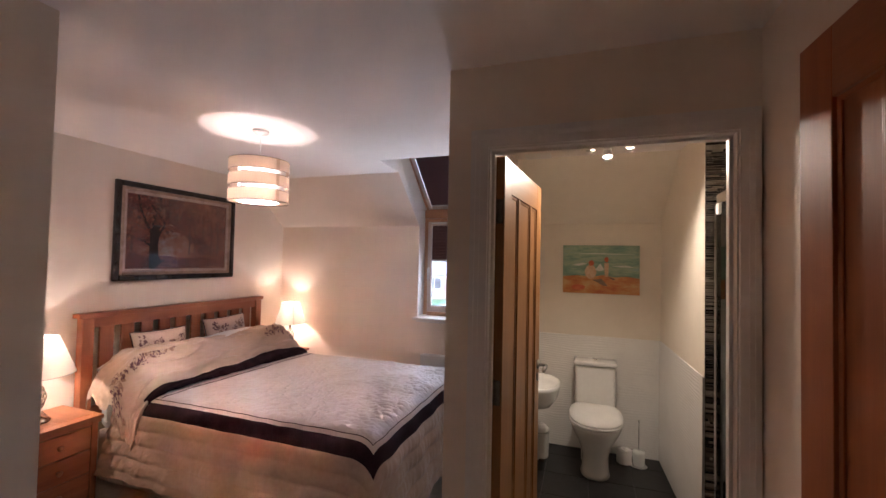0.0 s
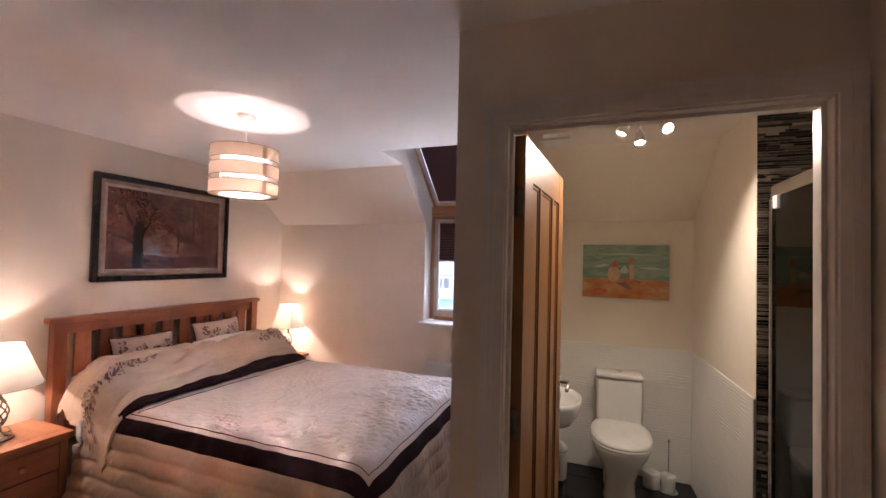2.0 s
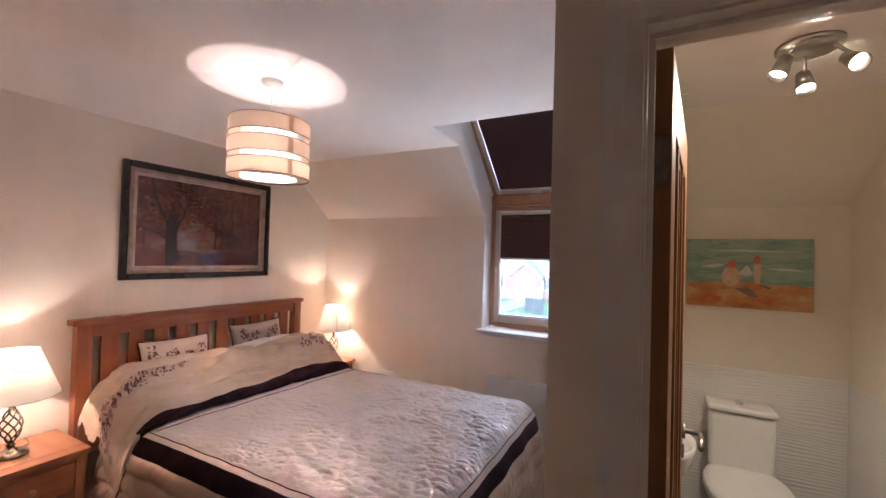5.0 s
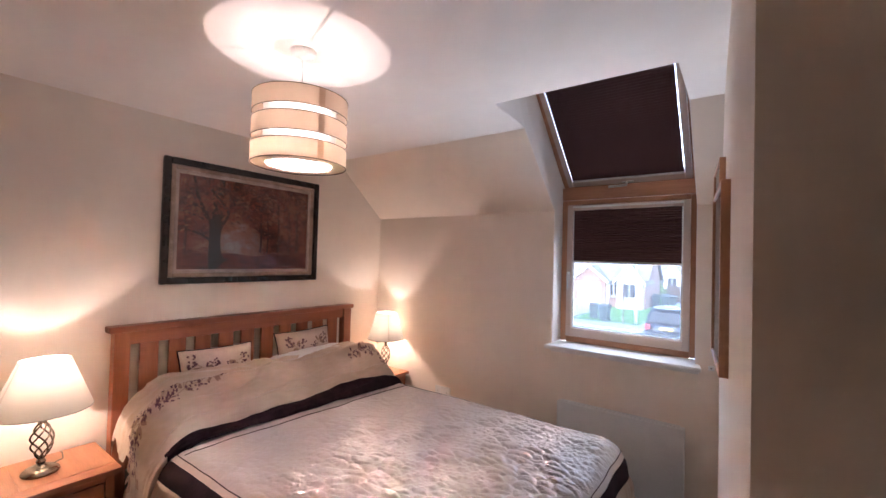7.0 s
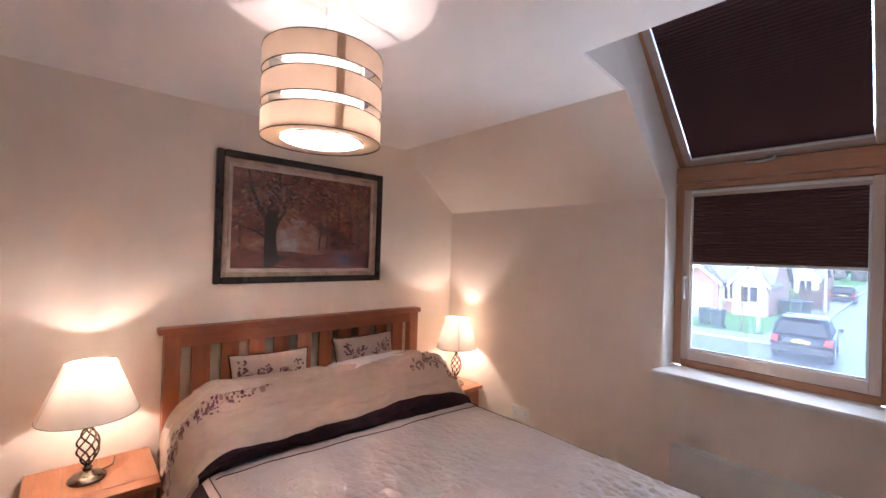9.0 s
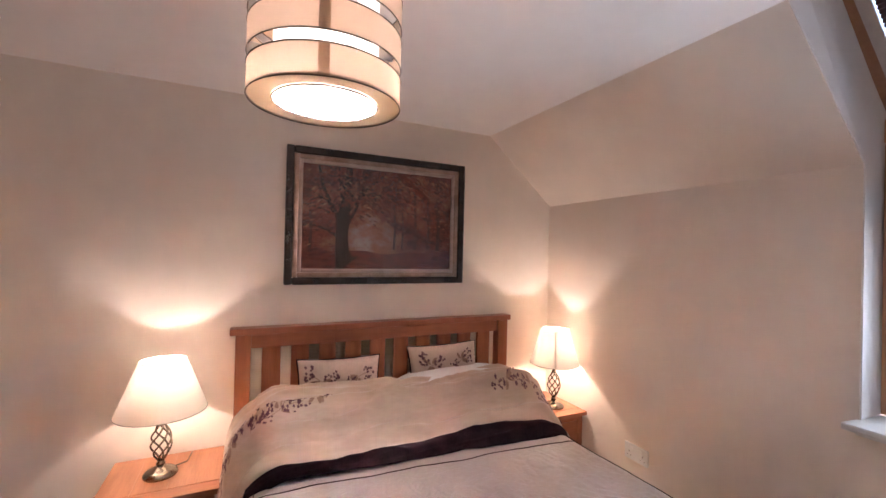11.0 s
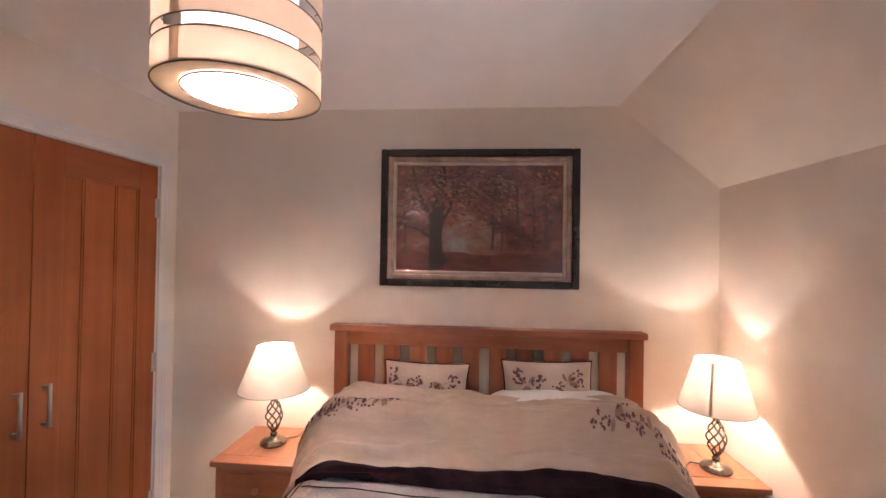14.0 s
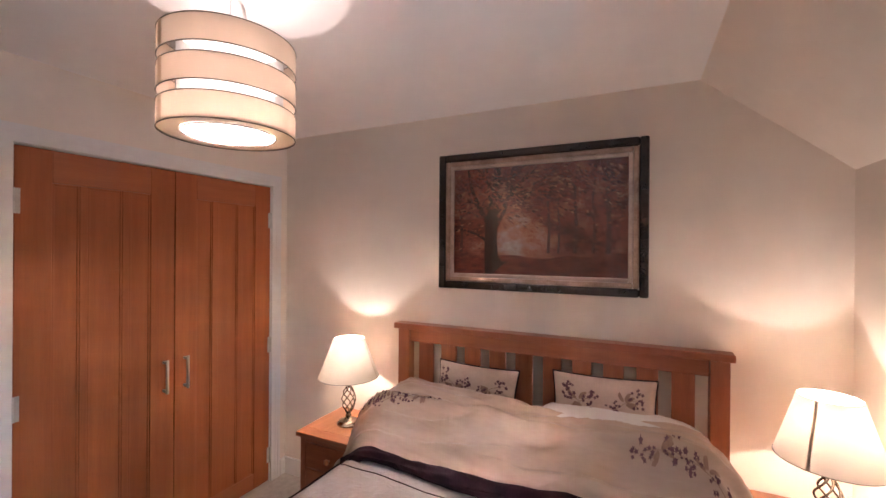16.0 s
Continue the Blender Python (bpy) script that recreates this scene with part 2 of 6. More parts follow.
def quilted(name, colour):
    """Puffed, stitched cloth: rounded cells with fine curled stitching."""
    m, n, l, b = shader(name, colour, 0.4, 0, 0.5)
    b.inputs["Sheen Weight"].default_value = 0.3
    tc = n.new("ShaderNodeTexCoord")
    warp = n.new("ShaderNodeTexNoise")
    warp.inputs["Scale"].default_value = 9
    add = n.new("ShaderNodeMixRGB")
    add.blend_type = "LINEAR_LIGHT"
    add.inputs[0].default_value = 0.05
    l.new(tc.outputs["Object"], warp.inputs[0])
    l.new(tc.outputs["Object"], add.inputs[1])
    l.new(warp.outputs["Color"], add.inputs[2])
    cells = n.new("ShaderNodeTexVoronoi")
    cells.feature = "SMOOTH_F1"
    cells.inputs["Scale"].default_value = 58
    fine = n.new("ShaderNodeTexVoronoi")
    fine.inputs["Scale"].default_value = 120
    l.new(add.outputs[0], cells.inputs[0])
    l.new(add.outputs[0], fine.inputs[0])
    mx = n.new("ShaderNodeMath")
    mx.operation = "MULTIPLY_ADD"
    mx.inputs[1].default_value = 0.35
    l.new(fine.outputs["Distance"], mx.inputs[0])
    l.new(cells.outputs["Distance"], mx.inputs[2])
    bp = n.new("ShaderNodeBump")
    bp.invert = True
    bp.inputs["Strength"].default_value, bp.inputs["Distance"].default_value = 0.55, 0.006
    l.new(mx.outputs[0], bp.inputs["Height"])
    l.new(bp.outputs[0], b.inputs["Normal"])
    # Hollows between the puffs slightly darker: crease shade put into the colour.
    ramp = n.new("ShaderNodeValToRGB")
    ramp.color_ramp.elements[0].color, ramp.color_ramp.elements[1].color = (*colour, 1), (*[c * 0.93 for c in colour], 1)
    l.new(mx.outputs[0], ramp.inputs[0])
    l.new(ramp.outputs[0], b.inputs["Base Color"])
    return m


# Oak darkened in colour for the shade on the shower room door.
OAK_SHADED_V = textured("shaded_ochre_oak_upright", (0.24, 0.105, 0.036), (0.34, 0.155, 0.055), 0.42, 3, (11, 11, 0.5), 0.08, 60, bump_stretch=(8, 8, 0.3))
OAK_SHADED_X = textured("shaded_ochre_oak_across", (0.24, 0.105, 0.036), (0.34, 0.155, 0.055), 0.42, 3, (0.5, 11, 11), 0.08, 60, bump_stretch=(0.3, 8, 8))
PAINT_WC = textured("pale_yellow_cream_paint", (0.78, 0.715, 0.615), (0.83, 0.765, 0.665), 0.75, 1.5, bump=0.08, bump_scale=220)
PINE_X = textured("lacquered_pine_along_x", (0.40, 0.185, 0.095), (0.51, 0.25, 0.135), 0.35, 3, (0.7, 9, 9), 0.1, 60)
# Same pine as the frames, window glare put into the sash colour.
GLARE_PINE_X = textured("glare_pale_pine_along_x", (0.54, 0.42, 0.35), (0.62, 0.50, 0.43), 0.3, 3, (0.7, 9, 9), 0.1, 60)
GLARE_PINE_V = textured("glare_pale_pine_upright", (0.54, 0.42, 0.35), (0.62, 0.50, 0.43), 0.3, 3, (9, 9, 0.7), 0.1, 60)
PINE_V = textured("lacquered_pine_upright", (0.40, 0.185, 0.095), (0.51, 0.25, 0.135), 0.35, 3, (9, 9, 0.7), 0.1, 60)
REDOAK_V = textured("red_oak_veneer_upright", (0.31, 0.086, 0.028), (0.38, 0.110, 0.036), 0.52, 3, (11, 11, 0.5), 0.08, 60, bump_stretch=(8, 8, 0.3), spec=0.3)
REDOAK_X = textured("red_oak_veneer_across", (0.31, 0.086, 0.028), (0.38, 0.110, 0.036), 0.33, 3, (0.5, 11, 11), 0.08, 60, bump_stretch=(0.3, 8, 8))
SATIN = textured("gold_satin", (0.46, 0.335, 0.25), (0.57, 0.43, 0.34), 0.38, 5, (1, 0.35, 1), 0.35, 16, metal=0.0, bump_stretch=(1, 0.4, 1), distance=0.010)
GOLD = textured("tan_gold_satin", (0.42, 0.295, 0.215), (0.52, 0.38, 0.285), 0.30, 5, (1, 0.35, 1), 0.4, 22, metal=0.15, distance=0.006)
CREAM_SATIN = textured("cream_satin", (0.60, 0.475, 0.40), (0.70, 0.56, 0.48), 0.38, 6, bump=0.3, bump_scale=25, distance=0.005)
QUILT = quilted("quilted_cream_satin", (0.61, 0.505, 0.455))
CUSHION_CLOTH = textured("rose_beige_cushion_cloth", (0.56, 0.42, 0.34), (0.67, 0.515, 0.425), 0.5, 8, bump=0.3, bump_scale=25, distance=0.005)
PLUM = textured("dark_plum_velvet", (0.018, 0.006, 0.010), (0.036, 0.013, 0.019), 0.85, 12, bump=0.3, bump_scale=40, spec=0.15)
PLUM_STITCH = textured("plum_thread", (0.085, 0.028, 0.042), (0.17, 0.068, 0.092), 0.6, 40, bump=0.2)
PIPING = textured("dark_red_brown_cord", (0.045, 0.012, 0.014), (0.085, 0.026, 0.028), 0.7, 30, bump=0.1, spec=0.2)
MAUVE_STITCH = textured("mauve_brown_thread", (0.27, 0.16, 0.115), (0.37, 0.235, 0.175), 0.55, 40, bump=0.2)
COTTON = textured("white_cotton", (0.72, 0.70, 0.68), (0.80, 0.78, 0.76), 0.85, 8, bump=0.2, bump_scale=30, distance=0.004)
VALANCE = textured("beige_divan_cloth", (0.38, 0.30, 0.24), (0.46, 0.37, 0.30), 0.9, 8, bump=0.2, bump_scale=200)
SHADE = fabric_glow("cream_lampshade_cloth", (0.85, 0.76, 0.64), 0.105)
SEAM = fabric_glow("folded_shade_seam", (0.72, 0.60, 0.47), 0.12)
BAND_SEAM = fabric_glow("brown_shade_seam", (0.56, 0.41, 0.30), 0.42)
DRUM = fabric_glow("white_pendant_drum", (0.74, 0.72, 0.69), 0.34)
BAND_CLOTH = fabric_glow("beige_pendant_cloth", (0.66, 0.52, 0.40), 0.52)
RING = fabric_glow("cream_pendant_ring", (0.80, 0.70, 0.57), 0.55)
INNER = fabric_glow("white_pendant_diffuser", (0.97, 0.95, 0.93), 0.97)
BRASS = textured("antique_brass", (0.17, 0.14, 0.11), (0.34, 0.29, 0.235), 0.27, 20, bump=0.05, metal=1.0)
STEEL = textured("brushed_steel", (0.50, 0.49, 0.47), (0.62, 0.61, 0.59), 0.28, 30, bump=0.03, metal=1.0)
CHROME = textured("chrome", (0.75, 0.75, 0.75), (0.82, 0.82, 0.82), 0.08, 10, bump=0.0, metal=1.0)
WIRE = textured("dark_shade_rim", (0.10, 0.08, 0.06), (0.16, 0.12, 0.09), 0.5, 30, bump=0.0)
PLASTIC = textured("white_plastic", (0.72, 0.72, 0.70), (0.78, 0.78, 0.76), 0.35, 10, bump=0.02)
CERAMIC = textured("white_glazed_ceramic", (0.76, 0.76, 0.74), (0.82, 0.82, 0.80), 0.08, 4, bump=0.0)
WHITE_TILE = textured("white_satin_wave_tile", (0.78, 0.77, 0.75), (0.84, 0.83, 0.81), 0.28, 5, bump=0.05)
SLATE = by_island("dark_slate_tile", [(0.009, 0.009, 0.010), (0.013, 0.013, 0.013), (0.011, 0.011, 0.012)], 0.42, 0, 0.35, "object")
MOSAIC = by_island("grey_black_mosaic_strips", [(0.012, 0.011, 0.011), (0.20, 0.17, 0.14), (0.06, 0.05, 0.045), (0.015, 0.014, 0.014), (0.30, 0.27, 0.23), (0.10, 0.085, 0.07), (0.02, 0.018, 0.018), (0.14, 0.12, 0.10)], 0.2, 0, 0.1)
BLIND = fabric_glow("dark_brown_pleated_blind_cloth", (0.15, 0.088, 0.080), 0.50)
PANE = glass("clear_glass")
PRINT_GLASS = glass("picture_glass", (1, 1, 1), 1.38)
# Tint dims the street view; bluish veil puts outdoor glare into the pane.
HAZED_GLASS = glass("hazed_dimmed_window_glass", (0.53, 0.555, 0.59))
haze = HAZED_GLASS.node_tree.nodes.new("ShaderNodeBsdfTranslucent")
haze.inputs[0].default_value = (0.8, 0.86, 1.0, 1)
veil = HAZED_GLASS.node_tree.nodes.new("ShaderNodeMixShader")
veil.inputs[0].default_value = 0.02
unhazed = HAZED_GLASS.node_tree.nodes["Material Output"].inputs[0].links[0].from_socket
HAZED_GLASS.node_tree.links.new(unhazed, veil.inputs[1])
HAZED_GLASS.node_tree.links.new(haze.outputs[0], veil.inputs[2])
HAZED_GLASS.node_tree.links.new(veil.outputs[0], HAZED_GLASS.node_tree.nodes["Material Output"].inputs[0])
SHOWER_GLASS = glass("shower_glass", (0.80, 0.84, 0.82))
BLACKWOOD = textured("black_lacquered_frame", (0.012, 0.009, 0.007), (0.034, 0.020, 0.014), 0.25, 10, bump=0.15, bump_scale=50)
SILVERGILT = textured("worn_silver_gilt", (0.42, 0.30, 0.25), (0.62, 0.47, 0.40), 0.3, 14, (1, 1, 1), 0.15, 60, metal=0.5)
COPPER = textured("rubbed_copper_gilt", (0.26, 0.155, 0.11), (0.52, 0.36, 0.28), 0.33, 14, (1, 1, 1), 0.15, 60, metal=0.25)

# ---- the structure ----
W, S, N, KNEE, TOP, SLOPE_Y = -3.69, 3.345, 6.30, 1.868, 2.30, 5.79
FRONT, CORNER, EAST, WCN = 4.09, -1.003, 0.05, 6.18
bm = new_bm()
prism(bm, [(-3.8, 2.6), (-2.07, 2.6), (-2.07, 0.85), (1.2, 0.85), (1.2, 4.14), (-0.95, 4.14), (-1.05, 6.42), (-3.8, 6.42)], -0.2, 0.0)
structure("floor", bm, CARPET, "light beige cut-pile bedroom carpet", "floor")
WC_FLOOR = structure("floor_wc", prism(new_bm(), [(-0.95, 4.14), (1.2, 4.14), (1.2, 6.42), (-1.05, 6.42)], -0.2, -0.012),
                     textured("dark_grout", (0.08, 0.08, 0.08), (0.13, 0.13, 0.13), 0.9, 20), "dark grout bed under slate floor tiles", "floor")

bm = new_bm()
prism(bm, [(-3.8, 0.8), (1.3, 0.8), (1.3, 5.36), (-3.8, 5.36)], TOP, TOP + 0.12)
prism(bm, [(-3.8, 5.36), (-2.005, 5.36), (-2.045, SLOPE_Y), (-3.8, SLOPE_Y)], TOP, TOP + 0.12)
prism(bm, [(-1.205, 5.36), (1.3, 5.36), (1.3, SLOPE_Y), (-1.205, SLOPE_Y)], TOP, TOP + 0.12)
structure("ceiling", bm, CEIL, "white painted flat plaster ceiling", "ceiling")
bm = new_bm()
for a, b in ((-3.8, -2.04), (-1.205, -1.04)):
    prism(bm, [(SLOPE_Y, TOP), (N, KNEE), (N + 0.3, KNEE), (SLOPE_Y, TOP + 0.25)], a, b, "x")
structure("ceiling_slope", bm, PAINT, "cream painted sloping ceiling under the roof", "ceiling")
structure("ceiling_slope_wc", prism(new_bm(), [(5.60, TOP), (WCN, 1.866), (WCN + 0.12, 1.866), (WCN + 0.12, TOP)], -1.04, 0.7, "x"), PAINT_WC,
          "cream painted sloping ceiling of the shower room", "ceiling")

structure("wall_west", box(new_bm(), W - 0.12, W, 2.6, 6.6, 0, 2.42), PAINT, "cream painted plaster wall behind the bed", "wall")
bm = gridwall(new_bm(), 5.1, KNEE, 0.3, [(-2.04 + 3.8, -1.205 + 3.8, 0.94, KNEE)])
bmesh.ops.translate(bm, verts=bm.verts, vec=(-3.8, N, 0))
structure("wall_north", bm, PAINT, "cream painted outer wall with a window opening", "wall")
bm = gridwall(new_bm(), -2.07 - W, TOP, 0.12, [(-3.555 - W, -2.305 - W, 0, 1.958)])
for v in bm.verts:
    v.co = Vector((v.co.x + W, S - v.co.y, v.co.z))
structure("wall_south", bm, PAINT, "cream painted wall with the wardrobe opening", "wall")
structure("wall_lobby_west", box(new_bm(), -2.19, -2.07, 0.9, S - 0.12, 0, TOP), PAINT, "cream painted lobby wall beside the wardrobe", "wall")
structure("wall_wardrobe_back", box(new_bm(), -3.7, -2.19, 2.62, 2.72, 0, TOP), PAINT, "plain back wall of the wardrobe", "wall")
structure("wall_lobby_south", box(new_bm(), -2.3, 1.3, 0.8, 0.9, 0, TOP), PAINT, "cream painted end wall of the lobby", "wall")
structure("wall_lobby_east", box(new_bm(), EAST, EAST + 0.1, 0.9, FRONT, 0, TOP), PAINT, "cream painted lobby wall behind an open door", "wall")
D0, D1, DTOP = -0.832, -0.020, 1.968
bm = gridwall(new_bm(), 1.16 - CORNER, TOP, 0.1, [(D0 - 0.025 - CORNER, D1 + 0.025 - CORNER, 0, DTOP + 0.025)])
bmesh.ops.translate(bm, verts=bm.verts, vec=(CORNER, FRONT, 0))
structure("wall_wc_front", bm, PAINT, "cream painted wall with the shower room doorway", "wall")
structure("wall_partition", prism(new_bm(), [(CORNER, FRONT + 0.1), (-1.094, N), (-0.994, N), (CORNER + 0.1, FRONT + 0.1)], 0, TOP), PAINT,
          "cream painted partition between bedroom and shower room", "wall")
structure("wall_wc_back", box(new_bm(), -0.994, 0.7, WCN, N, 0, 1.866), PAINT_WC, "cream painted back wall of the shower room", "wall")
structure("wall_wc_east", prism(new_bm(), [(0.0935, WCN), (1.15, WCN), (1.15, 5.112), (0.137, 5.112)], 0, TOP), PAINT_WC,
          "cream painted shower room wall above white tiles", "wall")
structure("wall_shower", box(new_bm(), 1.05, 1.15, FRONT + 0.1, 5.112, 0, TOP), PAINT, "wall at the back of the shower", "wall")

# window well up to the roof window
bm = new_bm()
side = [(5.364, TOP + 0.004), (SLOPE_Y + 0.004, TOP + 0.004), (N + 0.004, KNEE + 0.004), (N + 0.004, 0.97), (6.62, 0.97), (6.62, 2.1), (5.80, 2.85), (5.364, 2.85)]
low = [(y, z) for y, z in side]
for near, far in ((-2.036, -2.14), (-1.209, -1.10)):
    flare = lambda y, x: x + (0.034 * max(0, min(1, (5.80 - y) / 0.44)) if x == -2.036 else 0)
    a = [bm.verts.new((flare(y, near), y, z)) for y, z in low]
    b = [bm.verts.new((far, y, z)) for y, z in low]
    bm.faces.new(a)
    bm.faces.new(b[::-1])
    for k in range(len(low)):
        bm.faces.new((a[k], a[(k + 1) % len(low)], b[(k + 1) % len(low)], b[k]))
structure("window_reveal", bm, CEIL, "white painted sides of the window well", "wall")
# Unseen piece, added to keep sky light from leaking in above the roof window.
structure("window_well_top", prism(new_bm(), [(5.712, 2.684), (5.358, 2.86), (5.358, 2.96), (5.76, 2.78)], -2.14, -1.1, "x"), CEIL, "unseen white piece added to close the window well above the roof window", "wall")
structure("window_well_head", prism(new_bm(), [(5.356, TOP + 0.003), (5.356, 2.9), (5.26, 2.9), (5.26, TOP + 0.003)], -2.14, -1.1, "x"), CEIL, "white painted head of the window well", "wall")


def strip(name, label, category, *boxes, mat=None, bevel=0.004):
    bm = new_bm()
    for b in boxes:
        box(bm, *b, bevel)
    return structure(name, bm, mat or GLOSSWHITE, label, category)


# skirting
SK = "white gloss painted timber skirting board"
strip("baseboard_west", SK, "skirting", (W, W + 0.016, S, N, 0, 0.11))
strip("baseboard_north", SK, "skirting", (W + 0.016, -1.10, N - 0.016, N, 0, 0.11))
strip("baseboard_south", SK, "skirting", (-3.69 + 0.016, -3.632, S, S + 0.016, 0, 0.11), (-2.228, -2.07, S, S + 0.016, 0, 0.11))
strip("baseboard_lobby", SK, "skirting", (-2.07, -2.054, 0.9, S - 0.002, 0, 0.11))
strip("baseboard_east", SK, "skirting", (EAST - 0.016, EAST, 0.9, FRONT, 0, 0.11))
strip("baseboard_wc_front", SK, "skirting", (CORNER, D0 - 0.075, FRONT - 0.016, FRONT, 0, 0.11))
bm = box(new_bm(), 0, 0.016, 0, 2.2, 0, 0.11, 0.004)
bm.transform(pose(CORNER - 0.016, FRONT, 0, 0, 0, 2.42))
structure("baseboard_partition", bm, GLOSSWHITE, SK, "skirting")

# doorway linings and architraves
strip("door_lining_wc", "white gloss painted door lining with stops", "door frame",
      (D0 - 0.025, D0, FRONT - 0.004, FRONT + 0.104, 0, DTOP), (D1, D1 + 0.025, FRONT - 0.004, FRONT + 0.104, 0, DTOP),
      (D0 - 0.025, D1 + 0.025, FRONT - 0.004, FRONT + 0.104, DTOP, DTOP + 0.025),
      (D0, D0 + 0.012, FRONT + 0.03, FRONT + 0.06, 0, DTOP - 0.012), (D1 - 0.012, D1, FRONT + 0.03, FRONT + 0.06, 0, DTOP - 0.012),
      (D0, D1, FRONT + 0.03, FRONT + 0.06, DTOP - 0.012, DTOP), bevel=0.002)


def architrave(name, x0, x1, top, y, out, width=0.068, right_width=None):
    """Moulded trim round an opening in a wall that faces along y."""
    rw = right_width or width
    whole = tagged(new(name), "white gloss painted moulded door architrave", "architrave", "", "structure")
    ys = lambda d: (y, y + out * d) if out > 0 else (y + out * d, y)
    left, right, head = new_bm(), new_bm(), new_bm()
    for frac0, frac1, d in ((0.0, 0.45, 0.0155), (0.45, 0.72, 0.0165), (0.72, 1.0, 0.0175)):
        box(left, x0 - width * frac1, x0 - width * frac0, *ys(d), 0, top + width * frac0, 0.0008)
        box(right, x1 + rw * frac0, x1 + rw * frac1, *ys(d), 0, top + width * frac0, 0.0008)
        box(head, x0 - width * frac1, x1 + rw * frac1, *ys(d), top + width * frac0, top + width * frac1, 0.0008)
    for bm, piece in ((left, "leg"), (right, "leg"), (head, "head")):
        part(piece, bm, GLOSSWHITE, whole)
    return whole


architrave("architrave_wc", D0 - 0.006, D1 + 0.006, DTOP + 0.006, FRONT, -1, 0.068, 0.056)
architrave("architrave_wardrobe", -3.555, -2.305, 1.958, S, 1, 0.072)
strip("door_lining_wardrobe", "white painted lining of the wardrobe opening", "door frame",
      (-3.555, -3.549, S - 0.115, S + 0.002, 0, 1.955), (-2.311, -2.305, S - 0.115, S + 0.002, 0, 1.955), (-3.555, -2.305, S - 0.115, S + 0.002, 1.955, 1.9575), bevel=0.0)


# ---- doors ----
def panel_door(parent, w, h, t, upright, across, stile=0.115, top=0.14, foot=0.2):
    """Parts of a door with three tall panels: x from 0 to w, y from 0 to t, z from 0 to h."""
    leaf = lambda name, *b: part(name, box(new_bm(), *b, 0.002), upright if name != "rail" else across, parent)
    leaf("stile", 0, stile, 0, t, 0, h)
    leaf("stile", w - stile, w, 0, t, 0, h)
    leaf("rail", stile, w - stile, 0.0005, t - 0.0005, h - top, h)
    leaf("rail", stile, w - stile, 0.0005, t - 0.0005, 0, foot)
    inner = w - 2 * stile
    m0, m1, bar = stile + inner * 0.27, stile + inner * 0.73, 0.034
    leaf("muntin", m0 - bar / 2, m0 + bar / 2, 0.001, t - 0.001, foot, h - top)
    leaf("muntin", m1 - bar / 2, m1 + bar / 2, 0.001, t - 0.001, foot, h - top)
    for a, b in ((stile, m0 - bar / 2), (m0 + bar / 2, m1 - bar / 2), (m1 + bar / 2, w - stile)):
        bm = box(new_bm(), a, b, 0.011, t - 0.011, foot, h - top)
        for y0, y1 in ((0.007, 0.0112), (t - 0.0112, t - 0.007)):
            for c in ((a, a + 0.016), (b - 0.016, b)):
                box(bm, *c, y0, y1, foot, h - top, 0.003)
            box(bm, a + 0.012, b - 0.012, y0, y1, foot, foot + 0.012, 0.003)
            box(bm, a + 0.012, b - 0.012, y0, y1, h - top - 0.012, h - top, 0.003)
        part("panel", bm, upright, parent)


def hinge(parent, x, y, z, h=0.1):
    bm = tube(new_bm(), [(x, y, z), (x, y, z + h)], 0.007, 10)
    for k in range(4):
        tube(bm, [(x, y, z + h * (k + 0.97) / 4.2), (x, y, z + h * (k + 1.03) / 4.2)], 0.0085, 10)
    box(bm, x - 0.002, x + 0.028, y + 0.004, y + 0.0065, z, z + h)
    return part("hinge", bm, BRASS, parent, "dull brass butt hinge")


def pull(parent, x, y, z, h=0.17):
    """A straight bar handle on two posts, standing off towards +y."""
    bm = tube(new_bm(), [(x, y + 0.032, z), (x, y + 0.032, z + h)], 0.007, 12)
    for k in (0.012, h - 0.012):
        box(bm, x - 0.006, x + 0.006, y, y + 0.034, z + k - 0.006, z + k + 0.006, 0.001)
    return part("handle", bm, STEEL, parent, "brushed steel bar handle", True)


def lever(parent, x, y, z, out, way):
    bm = tube(new_bm(), [(x, y, z), (x, y + out * 0.010, z)], 0.026, 20)
    tube(bm, [(x, y + out * 0.008, z), (x, y + out * 0.05, z), (x + way * 0.03, y + out * 0.056, z), (x + way * 0.12, y + out * 0.056, z - 0.004)], 0.009, 10)
    tube(bm, [(x, y, z - 0.07), (x, y + out * 0.008, z - 0.07)], 0.022, 20)
    return part("handle", bm, STEEL, parent, "satin steel lever handle", True)


